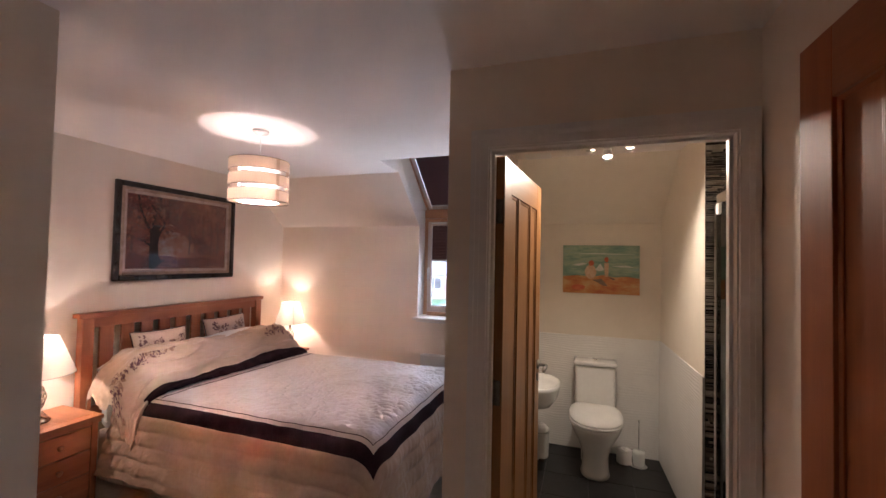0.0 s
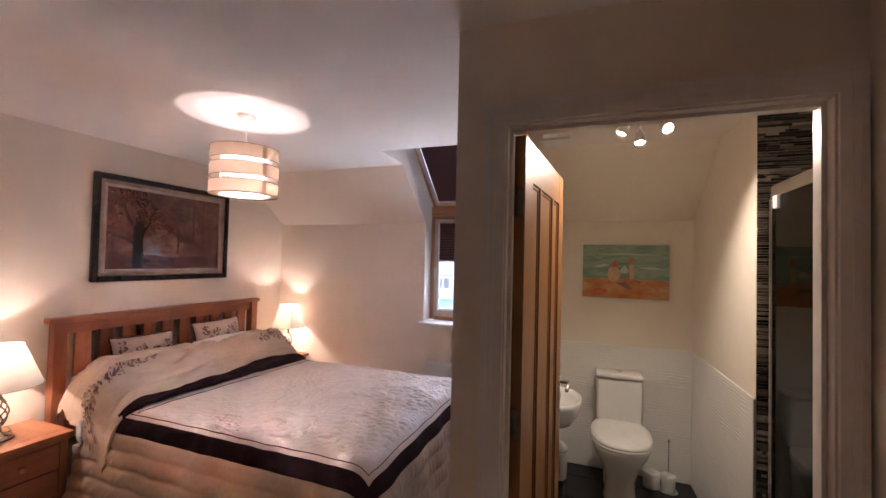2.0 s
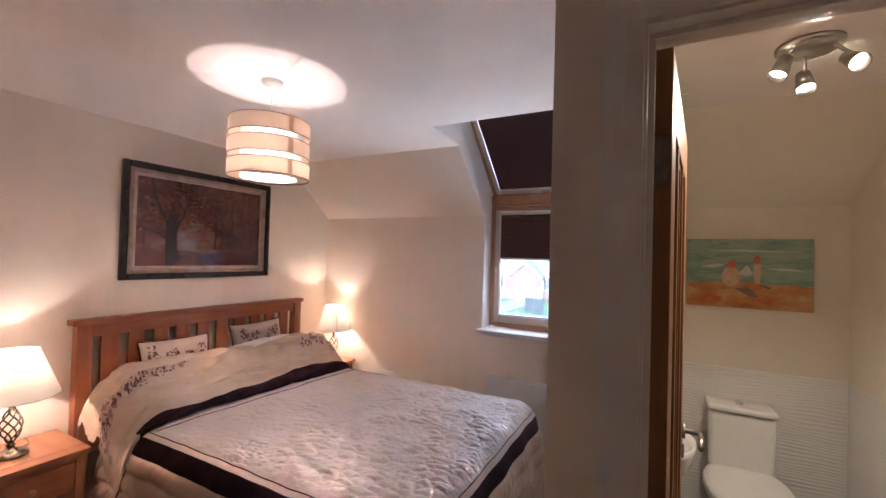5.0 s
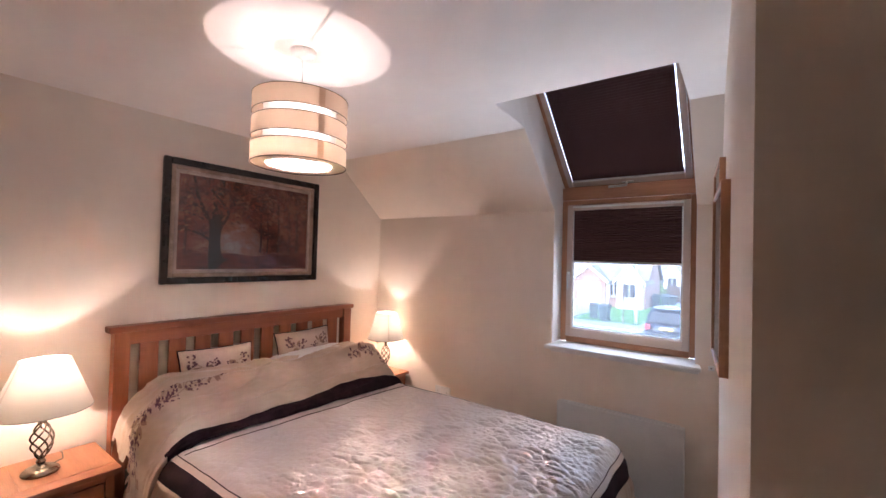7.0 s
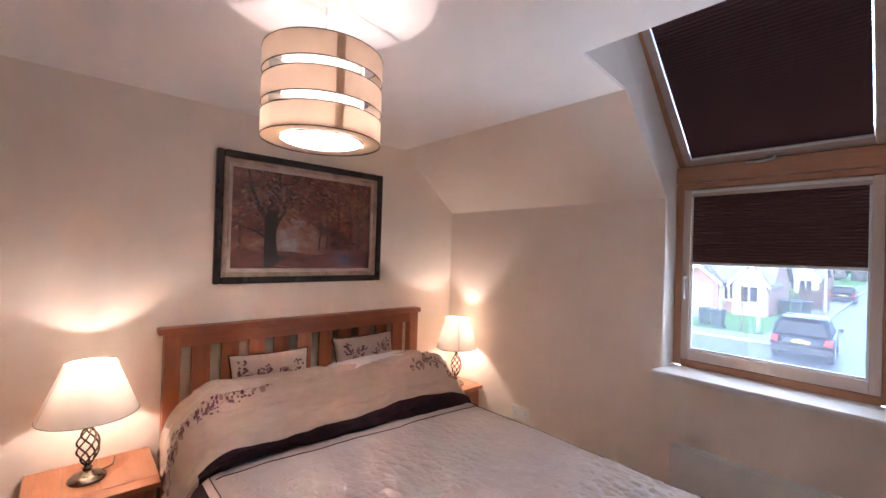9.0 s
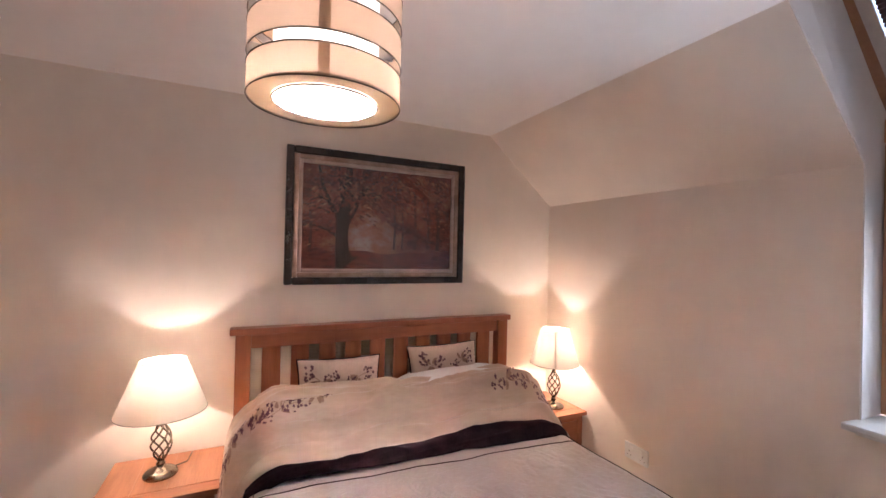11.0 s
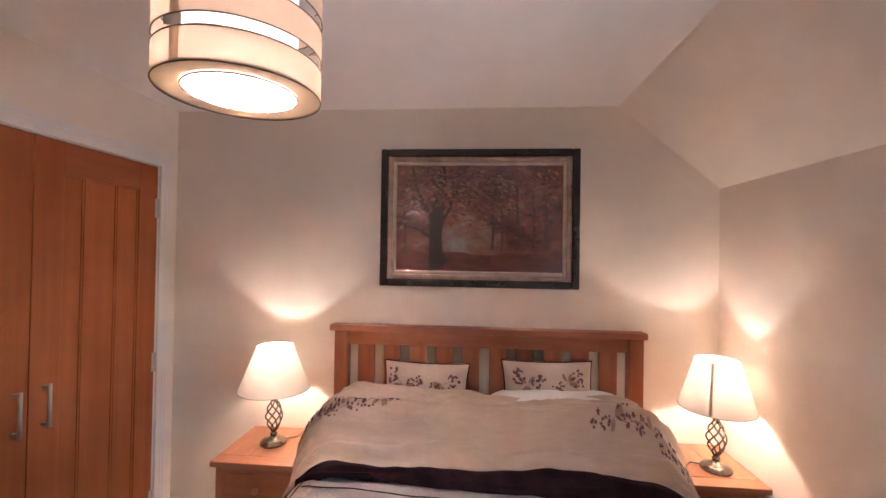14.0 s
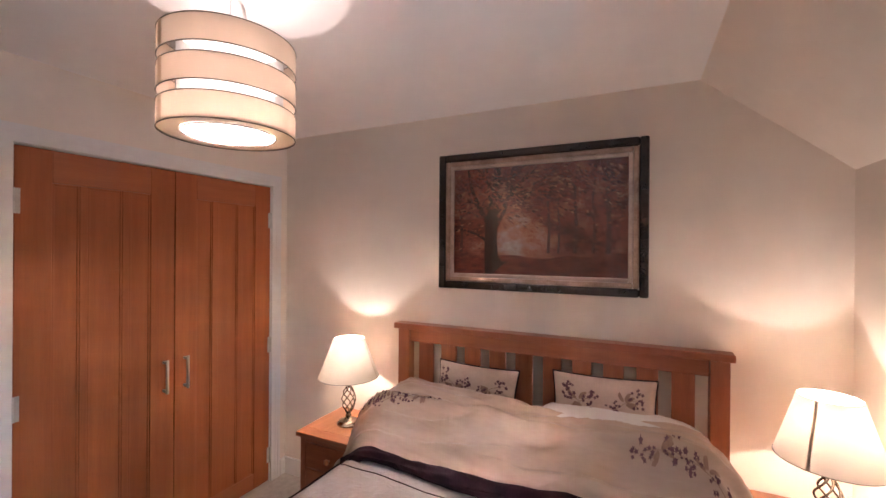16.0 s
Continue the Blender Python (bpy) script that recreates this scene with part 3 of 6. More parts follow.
# wardrobe doors
wardrobe = thing("wardrobe", "built-in wardrobe with two closed red oak panelled doors", "wardrobe", (-2.93, S - 0.02, 0))
for sign in (-1, 1):
    bm = box(new_bm(), 0.002 if sign > 0 else -0.617, 0.617 if sign > 0 else -0.002, -0.011, -0.0095, 0.012, 1.95)
    door = part("door", bm, REDOAK_V, wardrobe, "red oak veneered door with tall sunk panels")
    holder = door
    for name, mat, b in (("stile", REDOAK_V, (0.002, 0.118, 0.012, 1.95)), ("stile", REDOAK_V, (0.500, 0.617, 0.012, 1.95)), ("rail", REDOAK_X, (0.118, 0.500, 1.815, 1.95)), ("rail", REDOAK_X, (0.118, 0.500, 0.012, 0.11)),
                         ("muntin", REDOAK_V, (0.212, 0.242, 0.11, 1.815)), ("muntin", REDOAK_V, (0.376, 0.406, 0.11, 1.815))):
        x0, x1 = (b[0], b[1]) if sign > 0 else (-b[1], -b[0])
        deep = 0.022 if name != "muntin" else 0.019
        bm = box(new_bm(), x0, x1, deep - 0.045 if name != "muntin" else -0.008, deep, b[2], b[3], 0.003)
        part(name, bm, mat, holder)
    for a, b in ((0.118, 0.212), (0.242, 0.376), (0.406, 0.500)):
        x0, x1 = (a, b) if sign > 0 else (-b, -a)
        bm = box(new_bm(), x0, x1, -0.0094, 0.011, 0.11, 1.815)
        for c in ((x0, x0 + 0.009), (x1 - 0.009, x1)):
            box(bm, *c, 0.011, 0.0165, 0.11, 1.815, 0.0025)
        box(bm, x0 + 0.009, x1 - 0.009, 0.011, 0.0165, 0.11, 0.119, 0.0025)
        box(bm, x0 + 0.009, x1 - 0.009, 0.011, 0.0165, 1.806, 1.815, 0.0025)
        part("panel", bm, REDOAK_V, holder)
    pull(holder, sign * 0.053, 0.022, 0.80)
    for z in (0.13, 0.86, 1.68):
        bm = tube(new_bm(), [(sign * 0.622, 0.026, z), (sign * 0.622, 0.026, z + 0.1)], 0.006, 10)
        box(bm, min(sign * 0.600, sign * 0.622), max(sign * 0.600, sign * 0.622), 0.0222, 0.0245, z, z + 0.1)
        part("hinge", bm, STEEL, holder, "polished steel butt hinge")

# open door of the shower room, and the open entrance door
door_a = tagged(new("door_1"), "open oak panelled door swung into the shower room", "door", "", "structure")
door_a.matrix_basis = pose(D0 + 0.043, FRONT + 0.085, 0.006, 0, 0, 85.2)
panel_door(door_a, 0.785, 1.955, 0.04, OAK_SHADED_V, OAK_SHADED_X)
lever(door_a, 0.735, 0.0, 0.955, -1, -1)
lever(door_a, 0.735, 0.04, 0.955, 1, -1)
for z in (0.2, 0.95, 1.68):
    bm = tube(new_bm(), [(-0.006, 0.041, z), (-0.006, 0.041, z + 0.1)], 0.006, 10)
    box(bm, -0.0030, -0.0005, 0.006, 0.037, z, z + 0.1)
    part("hinge", bm, BRASS, door_a, "dull brass butt hinge")
door_b = tagged(new("door_2"), "red-brown oak panelled entrance door standing open", "door", "", "structure")
door_b.matrix_basis = pose(0.014, 2.83, 0.006, 0, 0, 91.5)
panel_door(door_b, 0.785, 1.99, 0.04, REDOAK_V, REDOAK_X)
lever(door_b, 0.725, 0.04, 0.98, 1, -1)
for z in (0.2, 0.95, 1.68):
    hinge(door_b, -0.004, 0.044, z)

# ---- the window ----
window = tagged(new("window_1"), "lacquered pine casement window below a roof window", "window", "", "structure")
window.location = (-1.62, 6.44, 0)


def bar(parent, name, mat, label, *b):
    return part(name, box(new_bm(), *b, 0.004), mat, parent, label)


# casement: x -0.40..0.40 about the middle, z 0.985..1.955
for x0, x1 in ((-0.412, -0.372), (0.372, 0.412)):
    bar(window, "window_frame", PINE_V, "", x0, x1, 0, 0.10, 0.978, 1.955)
bar(window, "window_frame", PINE_X, "", -0.372, 0.372, 0, 0.10, 1.925, 1.955)
bar(window, "window_frame", PINE_X, "", -0.372, 0.372, 0, 0.10, 0.930, 1.010)
for x0, x1 in ((-0.3715, -0.335), (0.335, 0.3715)):
    bar(window, "sash", GLARE_PINE_V, "", x0, x1, -0.012, 0.05, 1.014, 1.921)
bar(window, "sash", GLARE_PINE_X, "", -0.335, 0.335, -0.012, 0.05, 1.883, 1.921)
bar(window, "sash", GLARE_PINE_X, "", -0.335, 0.335, -0.012, 0.05, 1.014, 1.068)
for x0, x1 in ((-0.372, -0.352), (0.352, 0.372)):
    bar(window, "stop", PINE_V, "", x0, x1, 0.052, 0.09, 1.010, 1.925)
for z0, z1 in ((1.010, 1.032), (1.903, 1.925)):
    bar(window, "stop", PINE_X, "", -0.352, 0.352, 0.052, 0.09, z0, z1)
for x0, x1 in ((-0.335, -0.325), (0.325, 0.335)):
    bar(window, "glazing_bead", PLASTIC, "", x0, x1, 0.002, 0.018, 1.068, 1.883)
bar(window, "glazing_bead", PLASTIC, "", -0.325, 0.325, 0.002, 0.018, 1.068, 1.078)
ob = part("pane", box(new_bm(), -0.335, 0.335, 0.022, 0.026, 1.068, 1.883), HAZED_GLASS, window)
ob.visible_shadow = False
bar(window, "transom", PINE_X, "", -0.412, 0.412, -0.006, 0.10, 1.958, 2.046)
bar(window, "weather_bar", PINE_X, "", -0.412, 0.412, 0.075, 0.17, 1.96, 2.13)
bm = box(new_bm(), -0.362, -0.346, -0.020, -0.012, 1.40, 1.46, 0.002)
tube(bm, [(-0.354, -0.02, 1.45), (-0.354, -0.045, 1.45), (-0.354, -0.047, 1.43), (-0.350, -0.047, 1.34)], 0.007, 8)
part("handle", bm, STEEL, window, "satin steel window handle", True)
sill = box(new_bm(), -0.44, 0.448, -0.225, 0.0, 0.949, 0.975, 0.008)
for v in sill.verts:
    if v.co.y > -0.135 and abs(v.co.x) > 0.40:
        v.co.x = math.copysign(0.409, v.co.x)
part("window_sill", sill, GLOSSWHITE, window, "white gloss painted window board")
part("sill_moulding", box(new_bm(), -0.425, 0.433, -0.156, -0.1405, 0.922, 0.948, 0.006), GLOSSWHITE, window)

roof_window = tagged(new("window_2"), "lacquered pine roof window in the slope", "window", "", "structure")
c, s_ = math.cos(radians(39.6)), math.sin(radians(39.6))
roof_window.matrix_basis = Matrix(((1, 0, 0, -1.62), (0, -c, -s_, 6.475), (0, s_, -c, 2.05), (0, 0, 0, 1)))
for x0, x1 in ((-0.412, -0.378), (0.378, 0.412)):
    bar(roof_window, "window_frame", PINE_V, "", x0, x1, -0.01, 1.0, -0.11, 0.0)
bar(roof_window, "window_frame", PINE_X, "", -0.378, 0.378, -0.01, 0.012, -0.11, 0.0)
bar(roof_window, "window_frame", PINE_X, "", -0.378, 0.378, 0.97, 1.0, -0.11, 0.0)
for x0, x1 in ((-0.376, -0.340), (0.340, 0.376)):
    bar(roof_window, "sash", GLARE_PINE_V, "", x0, x1, 0.016, 0.966, -0.06, 0.012)
bar(roof_window, "sash", GLARE_PINE_X, "", -0.340, 0.340, 0.016, 0.062, -0.06, 0.012)
bar(roof_window, "sash", GLARE_PINE_X, "", -0.340, 0.340, 0.920, 0.966, -0.06, 0.012)
ob = part("pane", box(new_bm(), -0.34, 0.34, 0.062, 0.920, -0.045, -0.041), PANE, roof_window)
ob.visible_shadow = False
bm = box(new_bm(), -0.02, 0.05, 0.024, 0.040, 0.012, 0.020, 0.003)
tube(bm, [(0.01, 0.03, 0.018), (0.01, 0.03, 0.040), (-0.03, 0.03, 0.046), (-0.10, 0.028, 0.046)], 0.008, 8)
part("handle", bm, STEEL, roof_window, "satin steel roof window latch", True)


def pleats(width, length, pitch, depth, axis):
    """Folded cloth that hangs from 0 down (or along y): zigzag with thickness."""
    bm = new_bm()
    n = round(length / pitch)
    for side_ in (0, 1):
        prev = None
        for k in range(2 * n + 1):
            off = depth * (k % 2) + 0.0015 * side_
            run = k * pitch / 2
            ps = [(-width / 2, off, -run), (width / 2, off, -run)] if axis == "z" else [(-width / 2, run, -off), (width / 2, run, -off)]
            row = [bm.verts.new(p) for p in ps]
            if prev:
                bm.faces.new((prev[0], prev[1], row[1], row[0]))
            prev = row
    return bm


blind = thing("pleated_blind", "black pleated blind lowered halfway down the casement", "blind", (-1.62, 6.424, 1.915))
part("headrail", box(new_bm(), -0.335, 0.335, 0, 0.026, -0.014, 0.0, 0.003), PLASTIC, blind, "pale metal headrail")
part("cloth", pleats(0.652, 0.365, 0.0152, 0.012, "z"), BLIND, blind).location = (0, 0.006, -0.014)
part("bottom_rail", box(new_bm(), -0.328, 0.328, 0.002, 0.026, -0.392, -0.378, 0.003), PLASTIC, blind, "pale metal bottom rail")
for x in (-0.331, 0.331):
    part("side_cord", tube(new_bm(), [(x, 0.012, -0.39), (x, 0.012, -0.84)], 0.0012, 6), PLASTIC, blind)
blind = thing("pleated_blind", "black pleated blind drawn over the whole roof window", "blind", (0, 0, 0))
blind.matrix_basis = roof_window.matrix_basis @ Matrix.Translation((0, 0.068, 0.012))
part("cloth", pleats(0.672, 0.84, 0.0168, 0.012, "y"), BLIND, blind)
part("bottom_rail", box(new_bm(), -0.335, 0.335, -0.008, 0.004, -0.014, 0.004, 0.003), PLASTIC, blind, "pale metal bottom rail")

# ---- heater, sockets ----
heater = thing("panel_heater", "white flat panel radiator under the window", "radiator", (-1.605, N, 0))
bm = box(new_bm(), -0.36, 0.36, -0.082, -0.040, 0.17, 0.625, 0.008)
box(bm, -0.345, 0.345, -0.0835, -0.0825, 0.19, 0.605)
part("panel", bm, PLASTIC, heater)
part("grille", box(new_bm(), -0.34, 0.34, -0.076, -0.046, 0.6255, 0.632, 0.002), PLASTIC, heater)
for x in (-0.25, 0.25):
    part("bracket", box(new_bm(), x - 0.02, x + 0.02, -0.040, -0.001, 0.2, 0.58, 0.002), PLASTIC, heater)
    part("foot", box(new_bm(), x - 0.015, x + 0.015, -0.07, -0.04, 0.0, 0.17, 0.003), PLASTIC, heater)


def socket(place, turn, double=True):
    ob = thing("wall_socket", "white plastic double wall socket with switches", "socket", place, turn)
    w = 0.073
    part("plate", box(new_bm(), -w, w, -0.010, -0.0005, -0.043, 0.043, 0.003), PLASTIC, ob)
    for x in (-0.028, 0.028):
        part("switch", box(new_bm(), x - 0.006, x + 0.006, -0.013, -0.0095, 0.008, 0.026, 0.001), PLASTIC, ob)
    dark = new_bm()
    for x in (-0.042, 0.042):
        box(dark, x - 0.003, x + 0.003, -0.0108, -0.0096, -0.004, 0.004)
        box(dark, x - 0.013, x - 0.008, -0.0108, -0.0096, -0.022, -0.018)
        box(dark, x + 0.008, x + 0.013, -0.0108, -0.0096, -0.022, -0.018)
    tagged(part("pin_holes", dark, WIRE, ob), kind="stuff")
    return ob


socket((-2.93, N, 0.455), 0)
aerial = thing("cable_outlet", "small white cable outlet on the wall", "socket", (-1.13, N, 0.965))
part("plate", box(new_bm(), -0.014, 0.014, -0.008, -0.0005, -0.014, 0.014, 0.003), PLASTIC, aerial)
part("hole", tube(new_bm(), [(0, -0.0095, 0), (0, -0.007, 0)], 0.004, 10), WIRE, aerial)

# ---- the bed ----
BC = 5.105
HX = -3.598
bed = thing("bed", "honey oak slatted king-size bed with divan base", "bed", (HX, BC, 0))
part("cap", box(new_bm(), -0.055, 0.023, -0.81, 0.802, 1.099, 1.131, 0.006), OAK_Y, bed)
part("top_rail", box(new_bm(), -0.040, -0.004, -0.715, 0.715, 1.028, 1.098, 0.004), OAK_Y, bed)
for y in (-0.785, 0.715):
    part("post", box(new_bm(), -0.050, 0.012, y, y + 0.07, 0.0, 1.098, 0.004), OAK_V, bed)
part("lower_rail", box(new_bm(), -0.040, -0.004, -0.715, 0.715, 0.38, 0.50, 0.004), OAK_Y, bed)
gap = (1.43 - 10 * 0.088) / 11
slat = None
for k in range(10):
    y = -0.715 + gap + k * (0.088 + gap)
    if slat is None:
        slat = part("slat", box(new_bm(), -0.034, -0.012, 0, 0.088, 0.5, 1.028, 0.003), OAK_V, bed)
        slat.location = (0, y, 0)
    else:
        ob = slat.copy()
        scene.collection.objects.link(ob)
        ob.location = (0, y, 0)
part("divan_base", box(new_bm(), 0.06, 2.08, -0.70, 0.70, 0.03, 0.36, 0.02), VALANCE, bed, "beige cloth divan base")
part("mattress", box(new_bm(), 0.05, 2.07, -0.69, 0.69, 0.362, 0.60, 0.05), COTTON, bed, "white cotton mattress")
for x in (0.12, 1.92):
    for y in (-0.62, 0.62):
        part("foot", lathe(new_bm(), [(0.025, 0), (0.03, 0.03)], 16, (x, y, 0)), WIRE, bed)

# comforter: laid over the bed, hanging over both sides and the foot
FLAT_X, FLAT_Y, ROUND, BED_TOP = -1.57, 0.650, 0.125, 0.640
PIPE_Y, PIPE_X = 0.705, -1.465


def overhang(d):
    turn = min(d / ROUND, math.pi / 2)
    rest = max(0.0, d - ROUND * math.pi / 2)
    return ROUND * math.sin(turn) + 0.24 * rest, ROUND * (1 - math.cos(turn)) + 0.97 * rest


def comforter_at(sx, sy, lift=0.0):
    ox, oy = max(0.0, sx - FLAT_X), max(0.0, abs(sy) - FLAT_Y)
    d = math.hypot(ox, oy)
    out, drop = overhang(d)
    wx, wy = (ox / d, oy / d) if d > 1e-6 else (0, 0)
    way = math.copysign(1, sy)
    fold = 0.006 * math.sin(sx * 23 + 2 * noise.noise((sx * 3, sy * 3, 0))) * min(1, drop / 0.25) * wy + 0.009 * math.sin(sy * 21 + 1) * min(1, drop / 0.25) * wx
    out += fold + lift * min(1, drop / 0.12)
    puff = 0.006 * noise.noise((sx * 3.5, sy * 3.5, 1.7)) + 0.003 * noise.noise((sx * 11, sy * 11, 5))
    sag = -0.016 * math.exp(-((abs(sy) - 0.58) / 0.12) ** 2) * (1 if d == 0 else 0.4)
    return Vector((min(sx, FLAT_X) + out * wx, BC + way * (min(abs(sy), FLAT_Y) + out * wy), BED_TOP - drop + puff + sag * 0.3 + lift * max(0, 1 - drop / 0.12)))


def steps(a, b, n):
    return [a + (b - a) * k / n for k in range(n)]


def sheet(keep, at, us, vs):
    """The cells of a grid that keep() picks, laid on a surface."""
    bm, made = new_bm(), {}

    def vert(i, j):
        if (i, j) not in made:
            made[i, j] = bm.verts.new(at(us[i], vs[j]))
        return made[i, j]

    for i in range(len(us) - 1):
        for j in range(len(vs) - 1):
            if keep((us[i] + us[i + 1]) / 2, (vs[j] + vs[j + 1]) / 2):
                bm.faces.new((vert(i, j), vert(i + 1, j), vert(i + 1, j + 1), vert(i, j + 1)))
    return bm


MARGIN, BANDW, SKIRT = 0.028, 0.108, 0.470
us = steps(-3.47, PIPE_X, 190) + steps(PIPE_X, PIPE_X + MARGIN, 2) + steps(PIPE_X + MARGIN, PIPE_X + BANDW, 6) + steps(PIPE_X + BANDW, PIPE_X + SKIRT, 46) + [PIPE_X + SKIRT]
half = steps(0, PIPE_Y, 70) + steps(PIPE_Y, PIPE_Y + MARGIN, 2) + steps(PIPE_Y + MARGIN, PIPE_Y + BANDW, 6) + steps(PIPE_Y + BANDW, PIPE_Y + SKIRT, 46) + [PIPE_Y + SKIRT]
vs = [-v for v in half[:0:-1]] + half
inset = lambda x, y: max(x - PIPE_X, abs(y) - PIPE_Y)


def border_at(x, y):
    """The border is sewn in long channels, so it puffs between the seams."""
    m = inset(x, y) - BANDW
    run = x if abs(y) - PIPE_Y > x - PIPE_X else y
    row = int(m / 0.082)
    puff = abs(math.sin(math.pi * m / 0.082)) ** 0.5
    gather = noise.noise((run * 38 + m * 16, m * 6, row * 3.1)) * 0.005 + noise.noise((run * 85 + m * 30, m * 12, row)) * 0.004
    return comforter_at(x, y, (0.015 + gather) * puff)


def quilt_at(x, y):
    """Stitched relief: long puffed leaves with patches of fine stippling between, flatter towards the pillows."""
    edge = min(1.0, max(0.0, -inset(x, y) / 0.05)) * min(1.0, max(0.0, (x + 2.90) / 0.06))
    edge *= 0.35 + 0.65 * min(1.0, max(0.0, (x + 2.75) / 0.7))
    leaf = noise.voronoi((x * 11 + 3.0 * y, y * 22 - 3.0 * x, 0.3))[0]
    ridge = min(1.0, (leaf[1] - leaf[0]) * 2.6)
    mask = min(1.0, max(0.0, 0.4 + 2.4 * noise.noise((x * 6, y * 6, 9))))
    dot = noise.voronoi((x * 44, y * 44, 0.7))[0][0]
    p = comforter_at(x, y)
    p.z += edge * (0.0165 * math.sqrt(ridge) * (1 - 0.75 * mask) + 0.008 * mask * max(0.0, 1 - 1.8 * dot))
    return p


comforter = thing("comforter", "cream quilted satin comforter with plum band and gold border", "bedding", (0, 0, 0))
fine_us = steps(-3.02, PIPE_X, 260) + [PIPE_X]
fine_vs = steps(-PIPE_Y, PIPE_Y, 230) + [PIPE_Y]
part("quilted_panel", sheet(lambda x, y: True, quilt_at, fine_us, fine_vs), QUILT, comforter, "cream quilted satin panel", True)
part("margin", sheet(lambda x, y: 0 < inset(x, y) < MARGIN and x > -3.12, comforter_at, us, vs), CREAM_SATIN, comforter, "smooth cream satin margin", True)
part("band", sheet(lambda x, y: MARGIN < inset(x, y) < BANDW and x > -3.12, lambda x, y: comforter_at(x, y, 0.004), us, vs), PLUM, comforter, "dark plum velvet band", True)
part("border", sheet(lambda x, y: inset(x, y) > BANDW and x > -3.27, border_at, us, vs), GOLD, comforter, "gold satin border in sewn channels", True)
line = [(-3.10 + k * 0.03, -PIPE_Y) for k in range(55)] + [(PIPE_X, -PIPE_Y + k * 0.03) for k in range(48)] + [(PIPE_X - k * 0.03, PIPE_Y) for k in range(54)]
part("piping", tube(new_bm(), [comforter_at(x + 0.004 * noise.noise((x * 9, y * 9, 0)), y + 0.006 * noise.noise((x * 6, y * 6, 3)), 0.002) for x, y in line], 0.0022, 6), PIPING, comforter, "thin plum piping line", True)
part("piping", tube(new_bm(), [comforter_at(-2.93 + 0.07 * y + 0.012 * noise.noise((y * 5, 0, 0)), y, 0.003) for y in [-0.69 + 0.03 * k for k in range(47)]], 0.0022, 6), PIPING, comforter, "thin plum piping line", True)

# turned-back top: lies over the pillows and ends in a plum band
PROFILE = [(-3.475, 0.770), (-3.470, 0.815), (-3.430, 0.848), (-3.350, 0.862), (-3.270, 0.852), (-3.190, 0.820), (-3.110, 0.758), (-3.050, 0.700), (-3.005, 0.672), (-2.985, 0.660), (-2.990, 0.646), (-3.03, 0.642)]


def along(f):
    """Smooth curve through the profile, f from 0 to 1."""
    f = min(max(f, 0), 0.9999) * (len(PROFILE) - 1)
    k = int(f)
    p = [PROFILE[min(max(k + d, 0), len(PROFILE) - 1)] for d in (-1, 0, 1, 2)]
    t = f - k
    return [0.5 * (2 * p[1][i] + (p[2][i] - p[0][i]) * t + (2 * p[0][i] - 5 * p[1][i] + 4 * p[2][i] - p[3][i]) * t * t + (3 * p[1][i] - p[0][i] - 3 * p[2][i] + p[3][i]) * t ** 3) for i in (0, 1)]


TURN_FLAT = 0.56


def turnback_at(f, sy, lift=0.0):
    x, z = along(f)
    oy = max(0.0, abs(sy) - TURN_FLAT) * (0.70 + 0.30 * f)
    r = 0.25
    a = min(oy / r, math.pi / 2)
    rest = max(0, oy - r * math.pi / 2)
    out, drop = r * math.sin(a) + (0.34 if sy < 0 else 0.06) * rest, r * (1 - math.cos(a)) + rest
    dome = -0.035 * min(1, max(0, 0.85 - f)) * math.cos(math.pi * sy / 0.75) * (1 if abs(sy) < 0.75 else 0) * 0.6
    wave = 0.017 * math.sin(f * 19 + 0.6 * math.sin(sy * 3) + 1.2 * noise.noise((sy * 2.2, f * 2, 0)) + sy) * (0.3 + 0.7 * (f < 0.8))
    wave += 0.016 * noise.noise((sy * 3, f * 7, 2)) + 0.008 * noise.noise((sy * 9, f * 16, 4))
    crease = abs(noise.noise((sy * 2.0 + 0.8 * f, f * 9 + 0.7 * sy, 8)))
    wave += 0.070 * (0.25 - min(0.25, crease)) * (f < 0.85)
    ripple = abs(math.sin(f * 16 + 1.1 * noise.noise((sy * 1.6, f * 2, 6)) + 0.5 * sy))
    wave += 0.027 * (1 - ripple) ** 2 * (f < 0.62)
    wave += (0.007 * noise.noise((sy * 7, f * 34, 11)) + 0.004 * noise.noise((sy * 22 + 9 * f, f * 30, 13))) * (f < 0.63)
    hang = 0.016 * math.sin(x * 34 + sy * 5) * min(1, rest / 0.15)
    return Vector((x + 0.065 * max(-0.75, min(0.75, sy)) * f, BC + math.copysign(min(abs(sy), TURN_FLAT) + out + hang + lift * min(1, drop / 0.1), sy), z - drop + dome + wave + lift * max(0, 1 - drop / 0.1)))


turnback = thing("turned_back_cover", "gold satin cover turned back over pillows with plum embroidery", "bedding", (0, 0, 0))
fs = [k / 110 for k in range(111)]
ts = [-1.21 + k * 0.02 for k in range(118)]
is_band = lambda f, y: f > 0.645 and abs(y) < 0.78
part("cover", sheet(lambda f, y: not is_band(f, y) and y > -1.12 + 0.10 * f, turnback_at, fs, ts), SATIN, turnback, "gold satin with soft folds", True)
part("band", sheet(is_band, turnback_at, fs, ts), PLUM, turnback, "dark plum velvet band along the fold", True)


